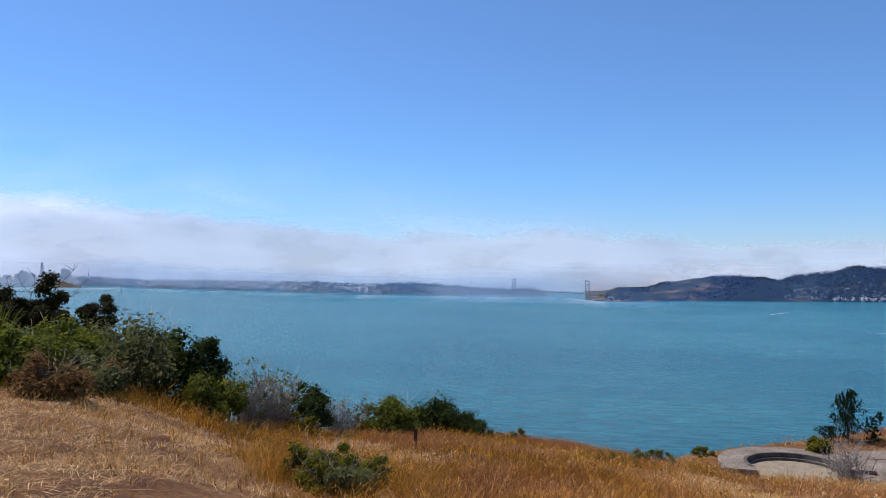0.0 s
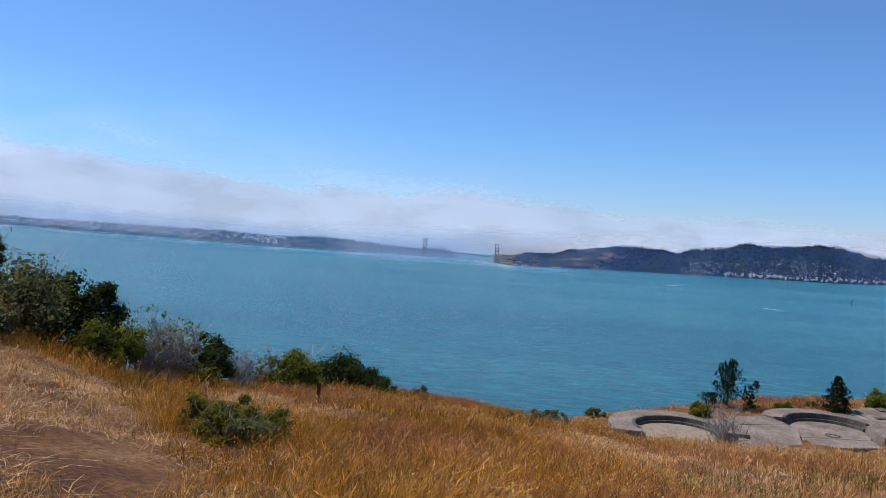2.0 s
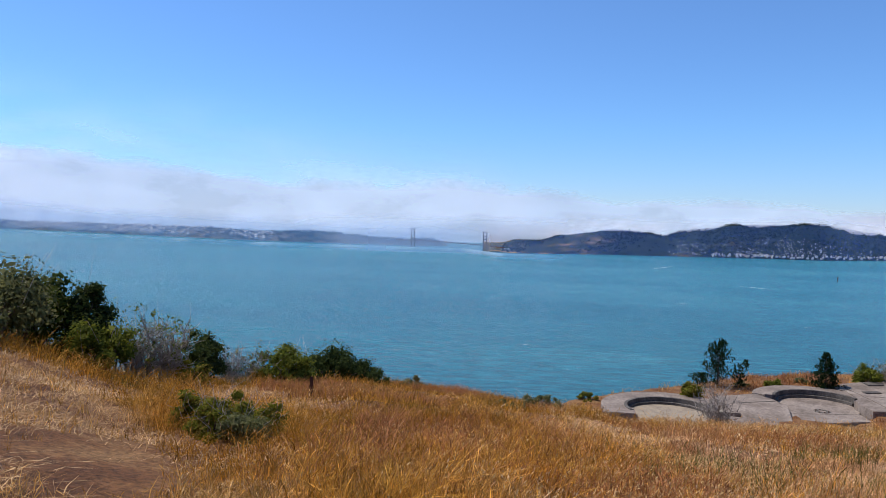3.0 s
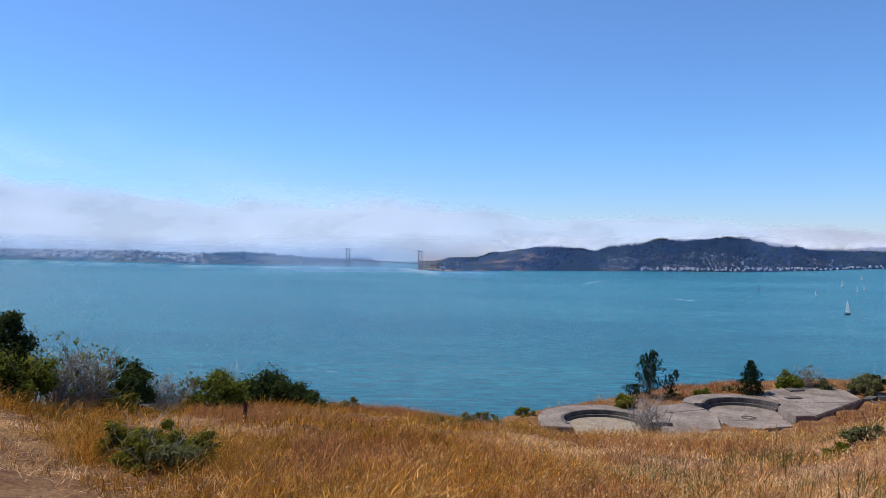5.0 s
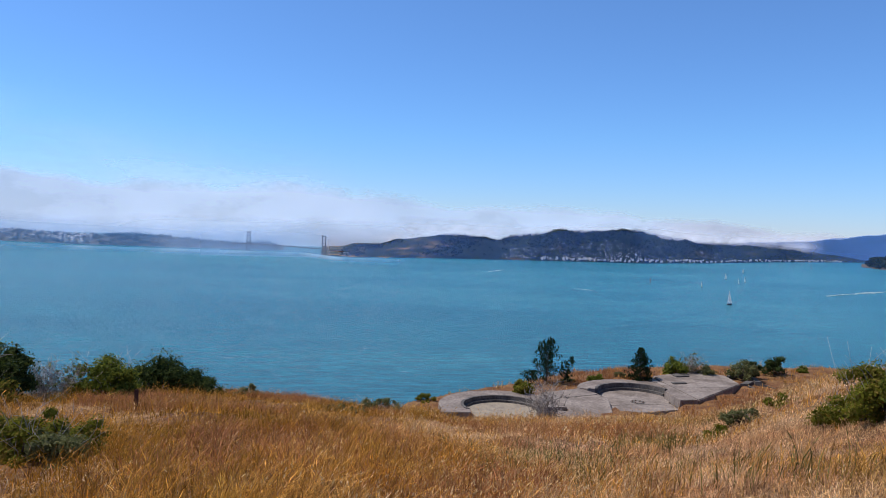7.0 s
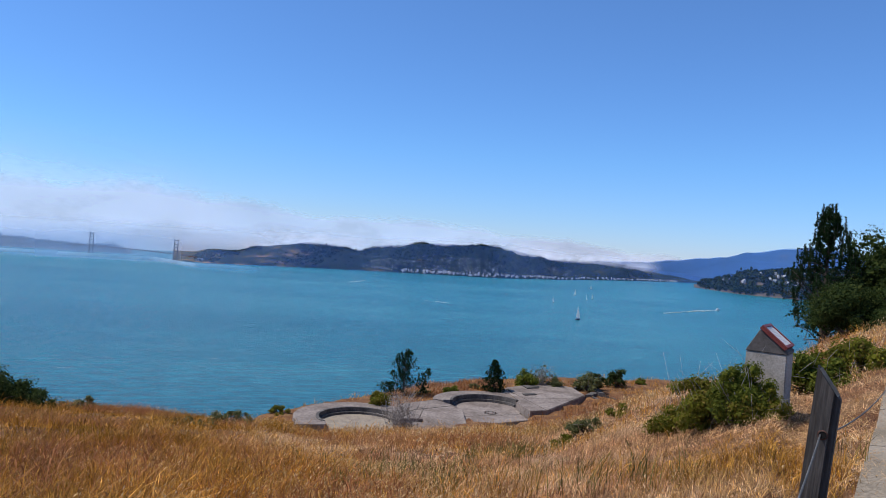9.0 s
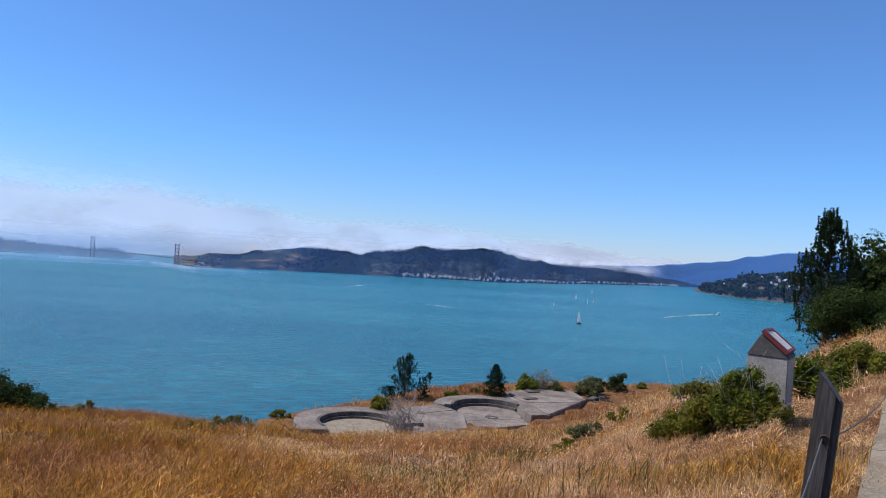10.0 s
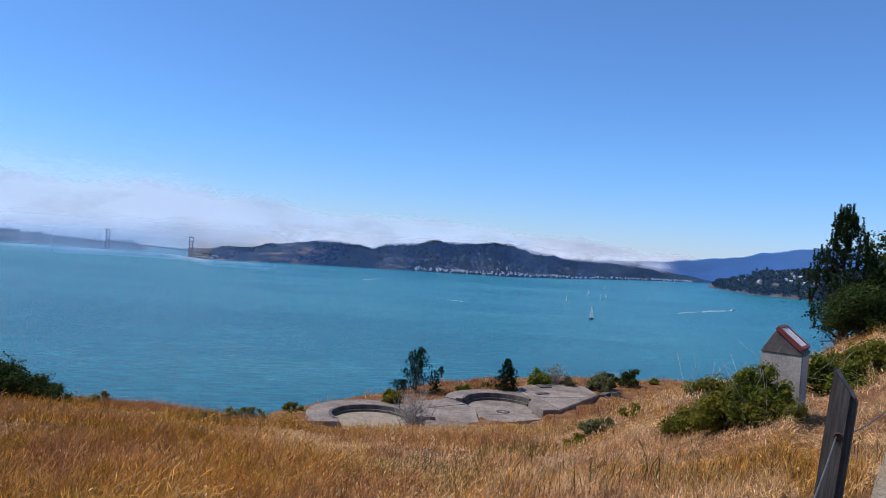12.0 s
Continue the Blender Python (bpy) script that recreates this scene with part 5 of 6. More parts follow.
# on and around the terrace
pine(14.75, 70.5, 3.9, 2.7, 151, "young dark pine leaning over the bluff", levels=15, lean=0.02, per=22, needle=0.075, taper=0.55, rise=(0.5, 1.2), candle=0.06, boughs=5)
pine(16.1, 71.0, 2.5, 1.5, 152, "low dark pine bough beside the taller pine", levels=9, lean=0.32, per=20, needle=0.10, taper=0.5, candle=0.05, boughs=4)
pine(13.6, 69.5, 1.2, 2.4, 153, "low spreading dark pine on the bluff", levels=7, per=24, needle=0.26, taper=0.5, boughs=5)
pine(21.75, 73.5, 3.4, 2.7, 154, "small cone-shaped dark pine on the terrace", levels=19, needle=0.085, per=20, taper=0.8, rise=(-0.05, 0.45), candle=0.03, boughs=7)
shrub(12.9, 64.0, 2.0, 1.7, 155, M_LEAF_OLIVE, "yellow-green bush behind the concrete pit", 2200, 0.12, 2, n=30)
dead_shrub(14.7, 56.5, 3.6, 3.4, 156, "bare grey shrub standing before the battery", None, 0, 34)
shrub(24.2, 78, 2.6, 1.6, 157, M_LEAF, "green bush at the terrace edge", 2200, 0.13, 8, n=30)
dead_shrub(25.4, 78.5, 2.6, 1.9, 158, "grey twiggy bush at the terrace edge", M_LEAF_SAGE, 500, 26, 0.1)
shrub(26.4, 78.5, 1.8, 1.3, 159, M_LEAF_SAGE, "grey-green bush at the terrace edge", 1300, 0.12, 6, n=22)
shrub(29.0, 78.5, 2.6, 1.9, 160, M_LEAF_SAGE, "grey-green bush beside the stair walls", 2000, 0.12, 10, n=30)
shrub(29.6, 79.5, 1.3, 2.1, 166, M_LEAF_DK, "small dark upright bush beside the stair walls", 1300, 0.12, 2, n=20)
shrub(30.9, 83, 2.3, 1.9, 161, M_LEAF_DK, "round dark bush on the terrace", 2000, 0.13, 2, n=30)
shrub(18.4, 72.5, 1.7, 0.9, 162, M_LEAF, "low green bush behind the battery", 1100, 0.12, 2, n=18)
shrub(16.4, 72.0, 1.2, 0.5, 163, M_LEAF_SAGE, "low scrub on the terrace edge", 600, 0.11, 3, n=14)
shrub(20.2, 75.0, 1.3, 0.6, 164, M_LEAF_SAGE, "low scrub on the terrace edge", 600, 0.11, 3, n=14)
shrub(5.4, 61.0, 2.2, 0.6, 165, M_LEAF_OLIVE, "low yellow-green scrub on the bluff edge", 1100, 0.11, 0, n=18)
shrub(32.6, 86, 1.2, 0.8, 167, M_LEAF, "low green bush on the terrace", 600, 0.12, 0, n=14)

# by the sign and the path
shrub(37.8, 11.4, 1.2, 0.82, 171, M_LEAF_OLIVE, "olive-green bush with dry stems before the sign", 11000, 0.030, 22, n=70, puff=0.14)
shrub(39.7, 10.8, 0.85, 0.90, 172, M_LEAF, "dense green bush beside the concrete sign base", 9000, 0.028, 10, n=56, puff=0.16)
shrub(35.4, 11.8, 0.8, 0.55, 173, M_LEAF_OLIVE, "yellowing bush in the dry grass", 5000, 0.028, 12, n=40, puff=0.15)
shrub(41.3, 10.55, 0.7, 0.42, 185, M_LEAF_OLIVE, "low yellow-green bush at the foot of the sign base", 2600, 0.028, 12, n=28, puff=0.16)
shrub(44.6, 15.6, 1.5, 0.72, 174, M_LEAF, "green bush behind the sign", 5200, 0.05, 10, n=40)
shrub(47.0, 16.4, 1.5, 0.66, 175, M_LEAF_OLIVE, "olive bush beside the path", 4200, 0.05, 14, n=34)
shrub(49.6, 34, 4.9, 4.1, 176, M_LEAF_DK, "tall dark green thicket above the path", 22000, 0.075, 0, n=170, puff=0.13, name="thicket", category="thicket")
shrub(46.3, 30, 2.8, 1.8, 177, M_LEAF_DK, "dark green thicket beneath the pine", 12000, 0.06, 0, n=60, name="thicket", category="thicket")
shrub(52.0, 32, 5.0, 4.3, 178, M_LEAF_DK, "tall dark green thicket above the path", 14000, 0.085, 0, n=130, puff=0.13, name="thicket", category="thicket")
pine(44.6, 32.5, 5.2, 3.0, 179, "young dark pine with upright candles beside the thicket", levels=17, needle=0.055, per=32, candle=0.085, taper=0.85, rise=(0.3, 0.9), boughs=6)
shrub(27.4, 17.5, 0.8, 0.30, 180, M_LEAF_OLIVE, "low green weeds in the dry grass", 1500, 0.045, 3, n=20)
shrub(29.5, 19.0, 1.1, 0.32, 181, M_LEAF_SAGE, "low grey-green weeds in the dry grass", 1600, 0.05, 6, n=22)
shrub(31.8, 19.5, 1.0, 0.32, 182, M_LEAF_OLIVE, "low green weeds in the dry grass", 1500, 0.05, 6, n=22)
shrub(-1.0, 24, 1.6, 0.45, 183, M_LEAF_SAGE, "low sage-green weeds in the dry grass", 1400, 0.05, 2, n=22)
shrub(1.6, 30, 2.0, 0.5, 184, M_LEAF_SAGE, "low sage-green weeds in the dry grass", 1400, 0.06, 2, n=22)


# ---------------------------------------------------------------- stake, sign, fence, path
def stake():
    x, y = at(-16.0, 18.5)
    t = thing("marker_stake", x, y, gz(x, y) - 0.05, 8, "short rusty iron stake in dry grass", "stake")
    bm = bmesh.new()
    box(bm, (-0.045, -0.006, 0), (0.045, 0.006, 0.60), 0.004)
    part("flange", bm, M_RUST, t)
    bm = bmesh.new()
    box(bm, (-0.008, 0.0065, 0), (0.008, 0.06, 0.60), 0.004)
    part("web", bm, M_RUST, t)


stake()


def sign_stand():
    x, y = at(41.4, 11.2)
    t = thing("sign_plinth", x, y, gz(x, y) - 0.15, -52.0, "pale concrete plinth with a slanted sign beside the path", "sign")
    w, d, h = 0.262, 0.23, 0.80 - 0.31 - (gz(x, y) - 0.15)
    bm = bmesh.new()
    box(bm, (-w, -d, 0), (w, d, h), 0.012)
    part("base_block", bm, M_PLINTH, t)
    # sloping cap that falls towards the path
    bm = bmesh.new()
    prof = [(-w - 0.01, h + 0.004), (w + 0.01, h + 0.004), (w + 0.01, h + 0.04), (-0.05, h + 0.30), (-0.10, h + 0.30)]
    lo = [bm.verts.new((px, -d - 0.01, pz)) for px, pz in prof]
    hi = [bm.verts.new((px, d + 0.01, pz)) for px, pz in prof]
    bm.faces.new(lo)
    bm.faces.new(hi[::-1])
    for i in range(5):
        bm.faces.new((lo[i], hi[i], hi[(i + 1) % 5], lo[(i + 1) % 5]))
    bmesh.ops.recalc_face_normals(bm, faces=bm.faces[:])
    bmesh.ops.bevel(bm, geom=bm.edges[:], offset=0.006, segments=1, affect="EDGES")
    part("sloping_cap", bm, M_CONC_DARK, t, "darker rough concrete cap")
    # tilted panel: local x runs down the slope
    slope = math.degrees(math.atan2(0.26, w + 0.06))
    board = new("sign_board")
    board.parent = t
    board.matrix_basis = pose(-0.085, 0, h + 0.315, 0, slope, 0)
    L = 0.41
    bm = bmesh.new()
    box(bm, (-0.02, -d - 0.03, 0.0), (L, d + 0.03, 0.035), 0.005)
    part("backing", bm, M_FRAME, board, "maroon metal backing")
    for lo_, hi_ in (((-0.02, -d - 0.03, 0.0352), (L, -d + 0.015, 0.06)), ((-0.02, d - 0.015, 0.0352), (L, d + 0.03, 0.06)),
                     ((-0.02, -d + 0.0152, 0.0352), (0.025, d - 0.0152, 0.06)), ((L - 0.045, -d + 0.0152, 0.0352), (L, d - 0.0152, 0.06))):
        bm = bmesh.new()
        box(bm, lo_, hi_, 0.004)
        part("frame_bar", bm, M_FRAME, board, "maroon metal frame bar")
    bm = bmesh.new()
    box(bm, (0.0255, -d + 0.0156, 0.0356), (L - 0.0455, d - 0.0156, 0.046))
    part("printed_panel", bm, M_PANEL, board, "pale printed panel")
    g = np.random.RandomState(3)
    for i in range(11):
        bm = bmesh.new()
        px = 0.055 + 0.025 * i
        box(bm, (px, -d + 0.05, 0.0462), (px + (0.016 if i == 0 else 0.008), -d + 0.05 + (0.25 if i == 0 else g.uniform(0.2, 0.34)), 0.0468))
        part("print_line", bm, M_INK, board, "illegible line of print")


sign_stand()

EDGE_A, EDGE_D = Vector((3.06, 3.02, 0)), Vector((0.745, 0.667, 0)).normalized()


def fence_post(x, y, top, turn, hole_z, label, lean=0.0):
    t = thing("fence_post", x, y, gz(x, y) - 0.25, turn, label, "fence post", "fence posts along the path")
    t.matrix_basis = pose(x, y, gz(x, y) - 0.25, 0, lean, turn)
    H = top - (gz(x, y) - 0.25)
    w, d = 0.062, 0.058
    bm = bmesh.new()
    prof = [(-w, -d), (w, -d), (w, d), (-w, d)]
    prism(bm, prof, 0.0, [H, H - 0.155, H - 0.155, H])
    bmesh.ops.bevel(bm, geom=[e for e in bm.edges if abs(e.verts[0].co.z - e.verts[1].co.z) > 0.3], offset=0.03, segments=4, affect="EDGES")
    post = part("timber", bm, M_POST, t)
    bm = bmesh.new()
    k = 0.155 / (2 * w)
    vs = [bm.verts.new(p) for p in ((-w + 0.012, -d + 0.012, H - 0.012 * k + 0.003), (w - 0.012, -d + 0.012, H - 0.155 + 0.012 * k + 0.003),
                                    (w - 0.012, d - 0.012, H - 0.155 + 0.012 * k + 0.003), (-w + 0.012, d - 0.012, H - 0.012 * k + 0.003))]
    f = bm.faces.new(vs)
    bmesh.ops.solidify(bm, geom=[f], thickness=0.002)
    part("slanted_cut_top", bm, M_POSTCUT, t, "paler slanted cut end grain")
    hz = hole_z - (gz(x, y) - 0.25)
    # solid plug in place of a bore: its shade is the colour
    bm = bmesh.new()
    bmesh.ops.create_cone(bm, cap_ends=True, segments=16, radius1=0.017, radius2=0.017, depth=2 * d + 0.006)
    bmesh.ops.rotate(bm, verts=bm.verts[:], matrix=Matrix.Rotation(math.pi / 2, 3, "X"))
    bmesh.ops.translate(bm, verts=bm.verts[:], vec=(0.01, 0, hz))
    part("hole_shade_plug", bm, M_HOLE, t, "near-black plug painting the shade of a drilled cable hole")
    bm = bmesh.new()
    bmesh.ops.create_cone(bm, cap_ends=False, segments=16, radius1=0.027, radius2=0.019, depth=0.006)
    bmesh.ops.rotate(bm, verts=bm.verts[:], matrix=Matrix.Rotation(math.pi / 2, 3, "X"))
    bmesh.ops.translate(bm, verts=bm.verts[:], vec=(0.01, -d - 0.002, hz))
    part("hole_collar", bm, M_RUST, t, "dark iron hole collar")
    return t


POST_TURN = -53.0
P0 = EDGE_A
F0 = P0 + Vector((-0.075, 0.075, 0))
fence_post(F0.x, F0.y, 1.165, POST_TURN, 0.825, "dark weathered timber fence post with slanted top", 4.0)
P1 = EDGE_A - EDGE_D * 3.05
fence_post(P1.x, P1.y, 1.05, POST_TURN, 0.80, "dark weathered timber fence post with slanted top")
P2 = Vector((*at(49.6, 9.6), 0))
fence_post(P2.x, P2.y, 1.10, POST_TURN, 0.80, "dark weathered timber fence post with slanted top")


def cable(a, b, sag, label):
    a, b = Vector(a), Vector(b)
    pts = [a.lerp(b, i / 14) - Vector((0, 0, sag * 4 * (i / 14) * (1 - i / 14))) for i in range(15)]
    ob = part("fence_cable", tubes("fence_cable", [(pts, [0.0045] * 15)], 6), M_STEEL)
    return tagged(ob, label, "cable", "fence cables")


cable((P0.x - 0.065, P0.y - 0.02, 0.822), (P1.x, P1.y + 0.08, 0.80), 0.10, "grey steel cable strung through fence posts")
cable((P0.x + 0.02, P0.y + 0.04, 0.80), (P2.x - 0.05, P2.y - 0.05, 0.80), 0.14, "grey steel cable strung through fence posts")

# path of concrete slabs: the viewer stands on it
PATH_A = Vector((4.64, 4.26, 0))
PATH_D = Vector((4.89, 4.12, 0)).normalized()
PATH_N = Vector((PATH_D.y, -PATH_D.x, 0))
path = thing("path", 0, 0, 0, 0, "sandy concrete slab path along the hilltop", "path", kind="structure")


def path_slab(i):
    a = PATH_A + PATH_D * (2.35 * i)
    bm = bmesh.new()
    n = 4
    top, low = [], []
    for u in range(n + 1):
        for v in range(n + 1):
            p = a + PATH_D * (0.012 + 2.326 * u / n) + PATH_N * (-0.03 + 2.34 * v / n)
            z = gz(p.x, p.y) + 0.035
            top.append(bm.verts.new((p.x, p.y, z)))
            low.append(bm.verts.new((p.x, p.y, z - 0.22)))
    q = n + 1
    for u in range(n):
        for v in range(n):
            bm.faces.new((top[u * q + v], top[u * q + v + 1], top[(u + 1) * q + v + 1], top[(u + 1) * q + v]))
    rim = [u * q for u in range(n + 1)] + [n * q + v for v in range(1, n + 1)] + [u * q + n for u in range(n - 1, -1, -1)] + [v for v in range(n - 1, 0, -1)]
    for j, k in zip(rim, rim[1:] + rim[:1]):
        bm.faces.new((top[j], top[k], low[k], low[j]))
    bmesh.ops.recalc_face_normals(bm, faces=bm.faces[:])
    part("path_slab", bm, M_PATH, path)


for i in range(-6, 10):
    path_slab(i)
# ---------------------------------------------------------------- grass and weeds
PITS = ((11.8, 57.7, 5.4), (24.7, 63.1, 5.5), (18.5, 59.8, 4.4), (32.6, 66.8, 4.9), (29.6, 62.2, 2.6), (38.3, 67.2, 2.4), (23.8, 58.6, 3.0), (11.5, 55.0, 3.4))


def free_ground(x, y):
    """Where grass may grow: off the path and off the battery."""
    s = x * PATH_N.x + y * PATH_N.y - (PATH_A.x * PATH_N.x + PATH_A.y * PATH_N.y)
    ok = (s < -0.12) | (s > 2.4)
    for cx, cy, rr in PITS:
        ok &= np.hypot(x - cx, y - cy) > rr
    for az, r, rr in ((-22.2, 9.4, 0.7), (-19.8, 10.0, 0.5), (-24.2, 10.8, 0.45), (41.0, 11.2, 0.25), (-22.2, 8.6, 0.5)):
        cx, cy = at(az, r)
        ok &= np.hypot(x - cx, y - cy) > rr
    return ok & (np.hypot(x, y) > 2.2)


def trodden(x, y):
    """0..1: the pale trampled clearing on the hill's shoulder."""
    az, r = np.degrees(np.arctan2(x, y)), np.hypot(x, y)
    edge = -27.0 + 1.6 * np.sin(r * 0.8) + 0.9 * np.sin(r * 2.1 + 1) - 0.25 * (r - 10)
    return np.clip((edge - az) / 2.0, 0, 1) * np.clip((19 - r) / 3.0, 0, 1)


def dirt(x, y):
    """0..1: bare reddish earth within the clearing."""
    az, r = np.degrees(np.arctan2(x, y)), np.hypot(x, y)
    return np.clip(2.2 * (1.1 - np.hypot((az + 31.0) / 7.0, (r - 7.1) / 2.2) + 0.15 * np.sin(az * 1.7) * np.sin(r * 3)), 0, 1)


def blades(name, x, y, h, w, lean, g, material, label, head=0.5, per=7, tuft=0.10, cat="grass"):
    """Tufts of bent blades, some with a feathery seed head."""
    n = len(x)
    bx = np.repeat(x, per) + g.normal(size=n * per) * np.repeat(tuft * (0.6 + 0.4 * h / h.mean()), per)
    by = np.repeat(y, per) + g.normal(size=n * per) * np.repeat(tuft * (0.6 + 0.4 * h / h.mean()), per)
    bz = ground_z(bx, by) - 0.02
    m = n * per
    H = np.repeat(h, per) * g.uniform(0.55, 1.2, m)
    W = np.repeat(w, per) * g.uniform(0.7, 1.3, m)
    a = g.uniform(0, 2 * math.pi, m)
    wind = 0.18
    lx, ly = np.cos(a) * (1 - wind) + wind * 0.9, np.sin(a) * (1 - wind) + wind * 0.15
    L = np.repeat(lean, per) * g.uniform(0.4, 1.5, m)
    f = g.uniform(0, 2 * math.pi, m)
    sx, sy = np.cos(f) * W * 0.5, np.sin(f) * W * 0.5

    def at_u(u, k, s):
        return np.stack([bx + lx * L * H * u * u + sx * k * s, by + ly * L * H * u * u + sy * k * s, bz + H * u * (1 - 0.25 * L * u)], -1)

    v = np.stack([at_u(0.0, 1, -1), at_u(0.0, 1, 1), at_u(0.55, 0.8, 1), at_u(0.55, 0.8, -1), at_u(1.0, 0, 0)], 1)
    base = (np.arange(m) * 5)[:, None]
    tri = np.concatenate([base + np.array([[0, 1, 2]]), base + np.array([[0, 2, 3]]), base + np.array([[3, 2, 4]])])
    v = v.reshape(-1, 3)
    if head > 0:
        k = np.nonzero(g.uniform(size=m) < head)[0]
        t0, t1 = at_u(0.80, 0, 0)[k], at_u(1.08, 0, 0)[k]
        mid = (t0 + t1) / 2
        side = np.stack([sx[k], sy[k], 0 * sx[k]], -1) * 1.3
        hv = np.stack([t0, mid + side, t1, mid - side], 1).reshape(-1, 3)
        hb = (len(v) + np.arange(len(k)) * 4)[:, None]
        tri = np.concatenate([tri, hb + np.array([[0, 1, 2]]), hb + np.array([[0, 2, 3]])])
        v = np.concatenate([v, hv])
    return tagged(part(name, mesh_of(name, v, tri), material), label, cat, kind="stuff")


def spots(g, n, r0, r1, a0=-54.0, a1=58.0):
    a = np.radians(g.uniform(a0, a1, n))
    r = np.sqrt(g.uniform(r0 * r0, r1 * r1, n))
    x, y = r * np.sin(a), r * np.cos(a)
    ok = free_ground(x, y)
    return x[ok], y[ok]


def patchy(x, y, seed, size):
    return wave(x / size, y / size, seed, 4)


g = np.random.RandomState(77)
for tag, n, r0, r1, hh, ww, per, tuft in (("near", 15000, 4.0, 14.0, 0.20, 0.0048, 14, 0.080), ("middle", 18000, 14.0, 40.0, 0.28, 0.0105, 8, 0.12), ("terrace", 11000, 40.0, 90.0, 0.42, 0.028, 6, 0.26)):
    x, y = spots(g, n, r0, r1)
    if tag == "terrace":
        keep = (x > 1) & (ground_z(x, y) > -15.5)
        x, y = x[keep], y[keep]
    tr, di = trodden(x, y), dirt(x, y)
    pale = np.clip(patchy(x, y, 52, 1.9) * 1.5 - 0.25, 0, 0.8)
    keep = g.uniform(size=len(x)) > np.maximum(np.maximum(tr * 0.975, di * 1.2), pale)
    x, y = x[keep], y[keep]
    p = patchy(x, y, 41, 2.6)
    h = hh * (1.0 + 0.6 * p) * g.uniform(0.45, 1.45, len(x))
    h = np.clip(h * (1.0 + 0.8 * patchy(x, y, 97, 0.7)), 0.07, 0.40 if tag == "near" else 0.8)
    w = np.full(len(x), ww)
    az = np.degrees(np.arctan2(x, y))
    q = patchy(x, y, 88, 3.0 if tag != "terrace" else 7.0) + g.normal(size=len(x)) * 0.22 + np.clip((az - 7) / 26, -0.75, 0.75) - np.clip((np.hypot(x, y) - 16) / 25, 0, 0.45)
    for nm, mt, sel, lab in (("dry_grass", M_GRASS, np.abs(q) <= 0.42, "tall golden dry wild oats over the hillside"), ("ochre_grass", M_OCHRE, q < -0.42, "deep ochre dry grass in dense patches"),
                             ("pale_hay", M_HAY, q > 0.42, "pale pinkish dry hay in broad patches")):
        if tag == "terrace" and nm == "pale_hay":
            lab = "pale dry hay on the terrace"
        blades(nm, x[sel], y[sel], h[sel] * (0.8 if nm == "pale_hay" else 1.05), w[sel], g.uniform(0.3, 1.3, int(sel.sum())), g, mt, lab, 0.35, per, tuft)

# pale seed heads standing over the grass
for tag, n, r0, r1, hh, sz in (("near", 42000, 4.0, 14.0, 0.25, 0.017), ("middle", 46000, 14.0, 40.0, 0.28, 0.038)):
    x, y = spots(g, n, r0, r1)
    lush = patchy(x, y, 41, 2.6) + 0.9 * patchy(x, y, 118, 1.1)
    keep = (g.uniform(size=len(x)) < np.clip(0.45 + 0.8 * lush, 0.03, 1) * np.clip((np.degrees(np.arctan2(x, y)) + 10) / 22, 0.10, 1)) & (trodden(x, y) < 0.3) & (dirt(x, y) < 0.3)
    x, y = x[keep], y[keep]
    m = len(x)
    c = np.stack([x, y, ground_z(x, y) + hh * (1 + 0.6 * patchy(x, y, 41, 2.6)) * g.uniform(0.6, 1.15, m)], -1)
    up = np.stack([g.normal(size=m) * 0.5 + 0.4, g.normal(size=m) * 0.5, np.ones(m)], -1)
    up /= np.linalg.norm(up, axis=1)[:, None]
    sd = np.cross(up, g.normal(size=(m, 3)))
    sd /= np.linalg.norm(sd, axis=1)[:, None]
    s = sz * g.uniform(0.5, 1.3, (m, 1))
    v = np.stack([c - up * s, c + sd * s * 0.28, c + up * s, c - sd * s * 0.28], 1).reshape(-1, 3)
    tagged(part("seed_heads", mesh_of("seed_heads", v, np.arange(m * 4).reshape(-1, 4)), M_SEED), "pale dry seed heads over the wild oats", "seed heads", kind="stuff")

# trampled straw in the clearing and thatch between the stems
x, y = spots(g, 15000, 4.0, 24.0, -54, 56)
tr, di = trodden(x, y), dirt(x, y)
pale = np.clip(patchy(x, y, 52, 1.9) * 1.5 + 0.2, 0, 1)
keep = (g.uniform(size=len(x)) < np.maximum(tr, pale * 0.75)) & (g.uniform(size=len(x)) > di * 0.93)
x, y = x[keep], y[keep]
blades("trodden_straw", x, y, np.full(len(x), 0.14), np.full(len(x), 0.009), np.full(len(x), 2.5), g, M_STRAW, "pale trampled straw in the clearing", 0.3, 8, 0.10)

# short curled thatch among the stems
for tag, n, r0, r1, hh, ww, per, tuft in (("near", 8000, 4.0, 14.0, 0.10, 0.0070, 8, 0.10), ("middle", 7500, 14.0, 38.0, 0.15, 0.016, 6, 0.18)):
    x, y = spots(g, n, r0, r1)
    keep = (trodden(x, y) < 0.5) & (dirt(x, y) < 0.5)
    x, y = x[keep], y[keep]
    side = patchy(x, y, 133, 1.7) + np.clip((np.degrees(np.arctan2(x, y)) - 2) / 22, -0.9, 0.9) + g.normal(size=len(x)) * 0.2
    for sel, mt, lab in ((side > 0.05, M_HAY, "curled pale thatch under the dry grass"), (side <= 0.05, M_OCHRE, "curled golden thatch under the dry grass")):
        k = int(sel.sum())
        blades("dry_thatch", x[sel], y[sel], hh * g.uniform(0.5, 1.5, k), np.full(k, ww), g.uniform(1.2, 2.8, k), g, mt, lab, 0.4, per, tuft)

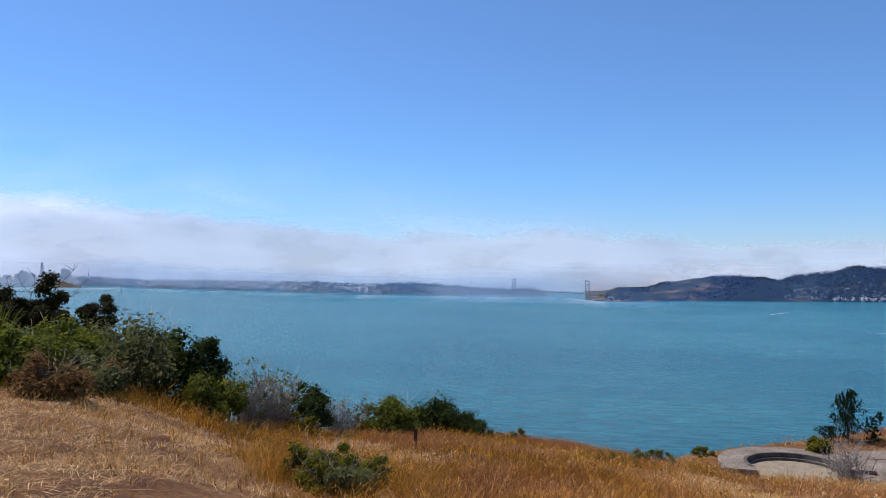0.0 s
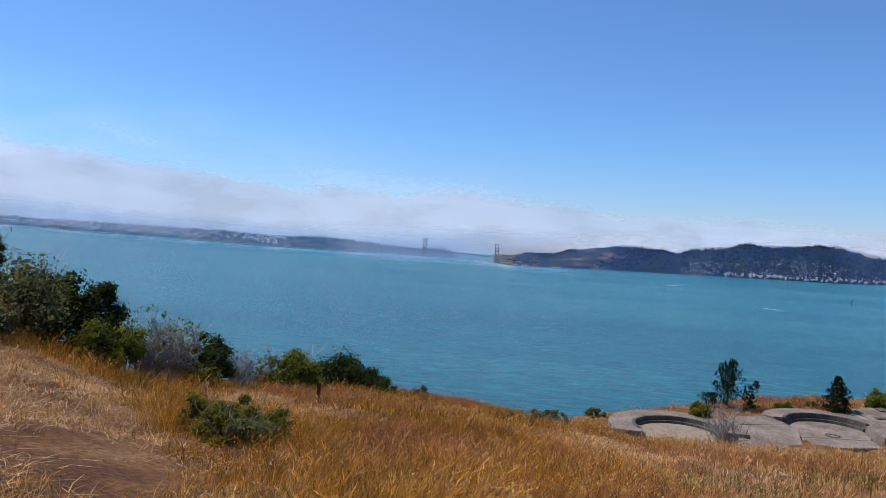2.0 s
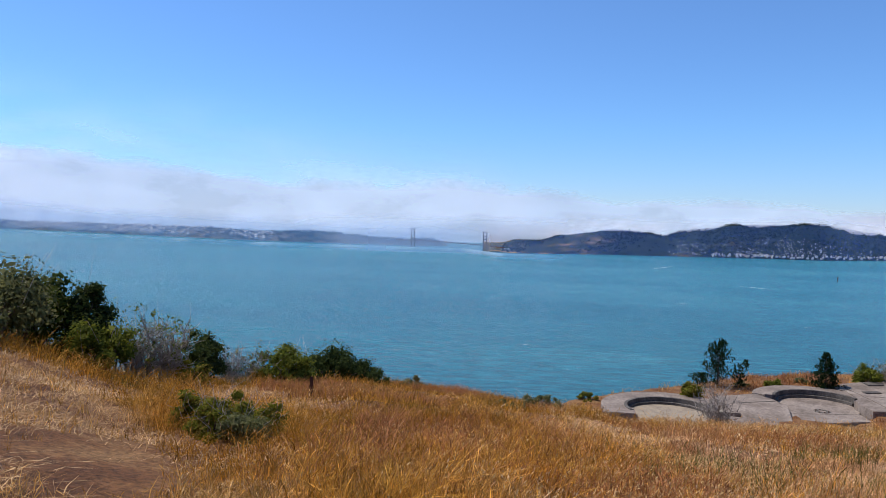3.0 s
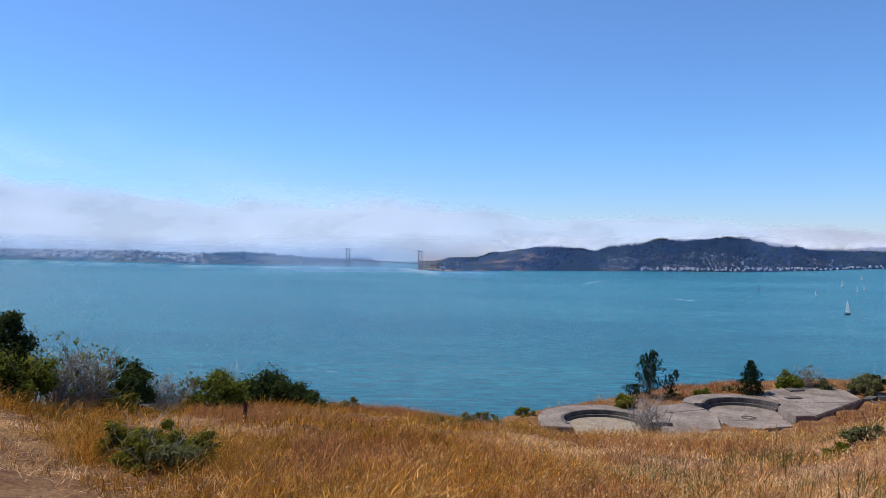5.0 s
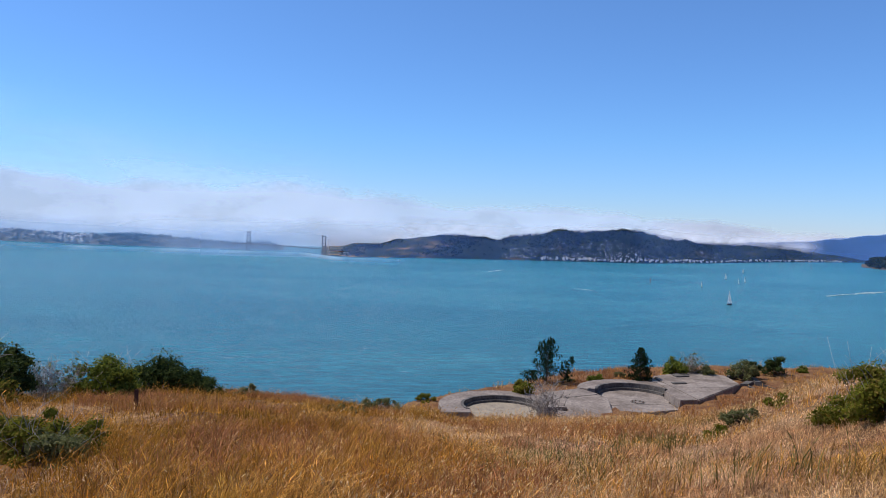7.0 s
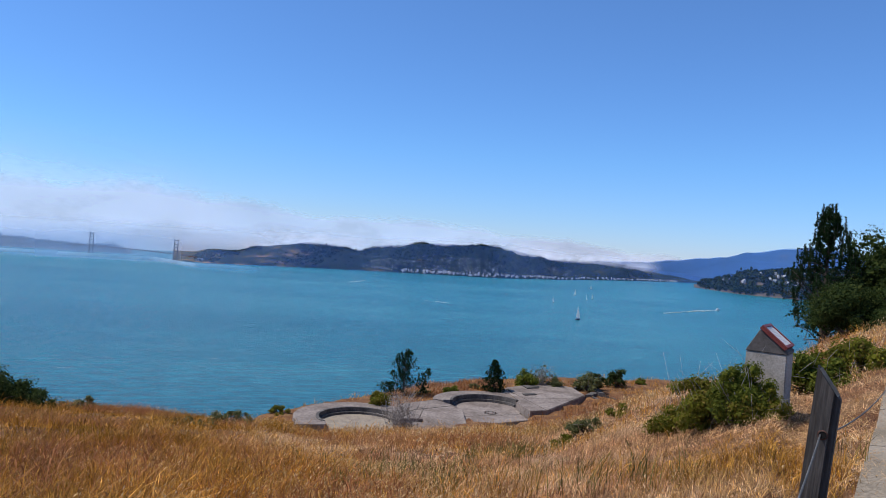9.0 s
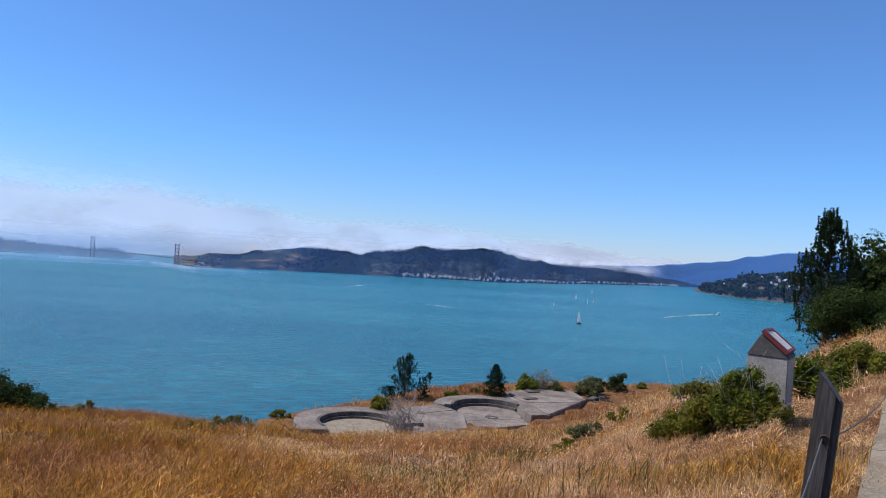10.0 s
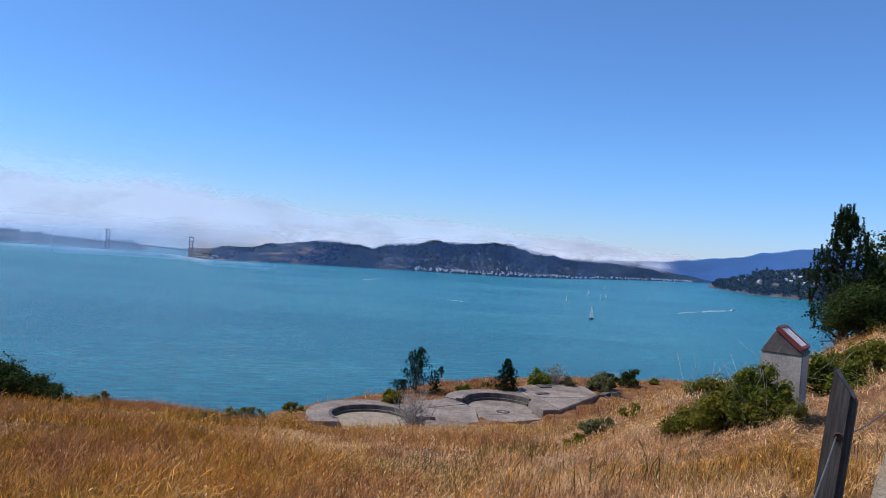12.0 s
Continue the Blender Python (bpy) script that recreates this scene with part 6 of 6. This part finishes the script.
# rusty dock and green weeds in patches
x, y = spots(g, 15000, 6.0, 34.0, -20, 46)
keep = (patchy(x, y, 63, 2.0) > 0.20) & (trodden(x, y) < 0.3)
x, y = x[keep], y[keep]
blades("rusty_weeds", x, y, g.uniform(0.2, 0.42, len(x)), np.full(len(x), 0.008), np.full(len(x), 0.7), g, M_RED, "rusty red dry weeds among the grass", 0.5, 9, 0.14, "weeds")
x, y = spots(g, 5000, 55.0, 82.0, 8, 36)
keep = (patchy(x, y, 66, 5.0) > 0.0) & (ground_z(x, y) > -15)
x, y = x[keep], y[keep]
blades("rusty_terrace_weeds", x, y, g.uniform(0.2, 0.5, len(x)), np.full(len(x), 0.035), np.full(len(x), 0.4), g, M_RED, "rusty red dry weeds on the terrace", 0.8, 6, 0.2, "weeds")
x, y = spots(g, 13000, 5.0, 40.0)
lee = 0.45 * np.exp(-((np.degrees(np.arctan2(x, y)) + 5.0) / 9.0) ** 2) * np.clip((20 - np.hypot(x, y)) / 8, 0, 1)
keep = (patchy(x, y, 71, 2.2) + lee > 0.52) & (trodden(x, y) < 0.2)
x, y = x[keep], y[keep]
blades("green_weeds", x, y, g.uniform(0.2, 0.45, len(x)), np.full(len(x), 0.009), np.full(len(x), 0.4), g, M_GREENW, "green weeds among the dry grass", 0.2, 7, 0.12, "weeds")
# sparse upright stalks in the clearing
x, y = spots(g, 2600, 8.5, 20.0, -54, -24)
keep = g.uniform(size=len(x)) < trodden(x, y) * 0.13
x, y = x[keep], y[keep]
blades("dry_stalks", x, y, g.uniform(0.12, 0.28, len(x)), np.full(len(x), 0.007), np.full(len(x), 0.5), g, M_GRASS, "sparse dry stalks standing in the clearing", 0.5, 9, 0.05)
# low grass close to the path's edge
x, y = spots(g, 2600, 2.3, 6.0, -90, 60)
keep = g.uniform(size=len(x)) > dirt(x, y)
x, y = x[keep], y[keep]
blades("verge_grass", x, y, g.uniform(0.10, 0.26, len(x)), np.full(len(x), 0.006), np.full(len(x), 0.8), g, M_GRASS, "short dry grass along the path verge", 0.2, 9, 0.10)
# straw blown over the edge of the path
u, v = g.uniform(-4, 12, 900), g.exponential(0.22, 900)
x, y = PATH_A.x + PATH_D.x * u + PATH_N.x * (v - 0.1), PATH_A.y + PATH_D.y * u + PATH_N.y * (v - 0.1)
blades("straw_litter", x, y, g.uniform(0.06, 0.16, len(x)), np.full(len(x), 0.006), np.full(len(x), 2.2), g, M_STRAW, "loose straw lying over the path's edge", 0.2, 5, 0.08)
# thin grass behind the viewer
x, y = spots(g, 2000, 2.3, 16.0, 60, 300)
blades("dry_grass_behind", x, y, g.uniform(0.25, 0.5, len(x)), np.full(len(x), 0.02), np.full(len(x), 0.5), g, M_GRASS, "dry grass along the other side of the path", 0.3, 6, 0.15)
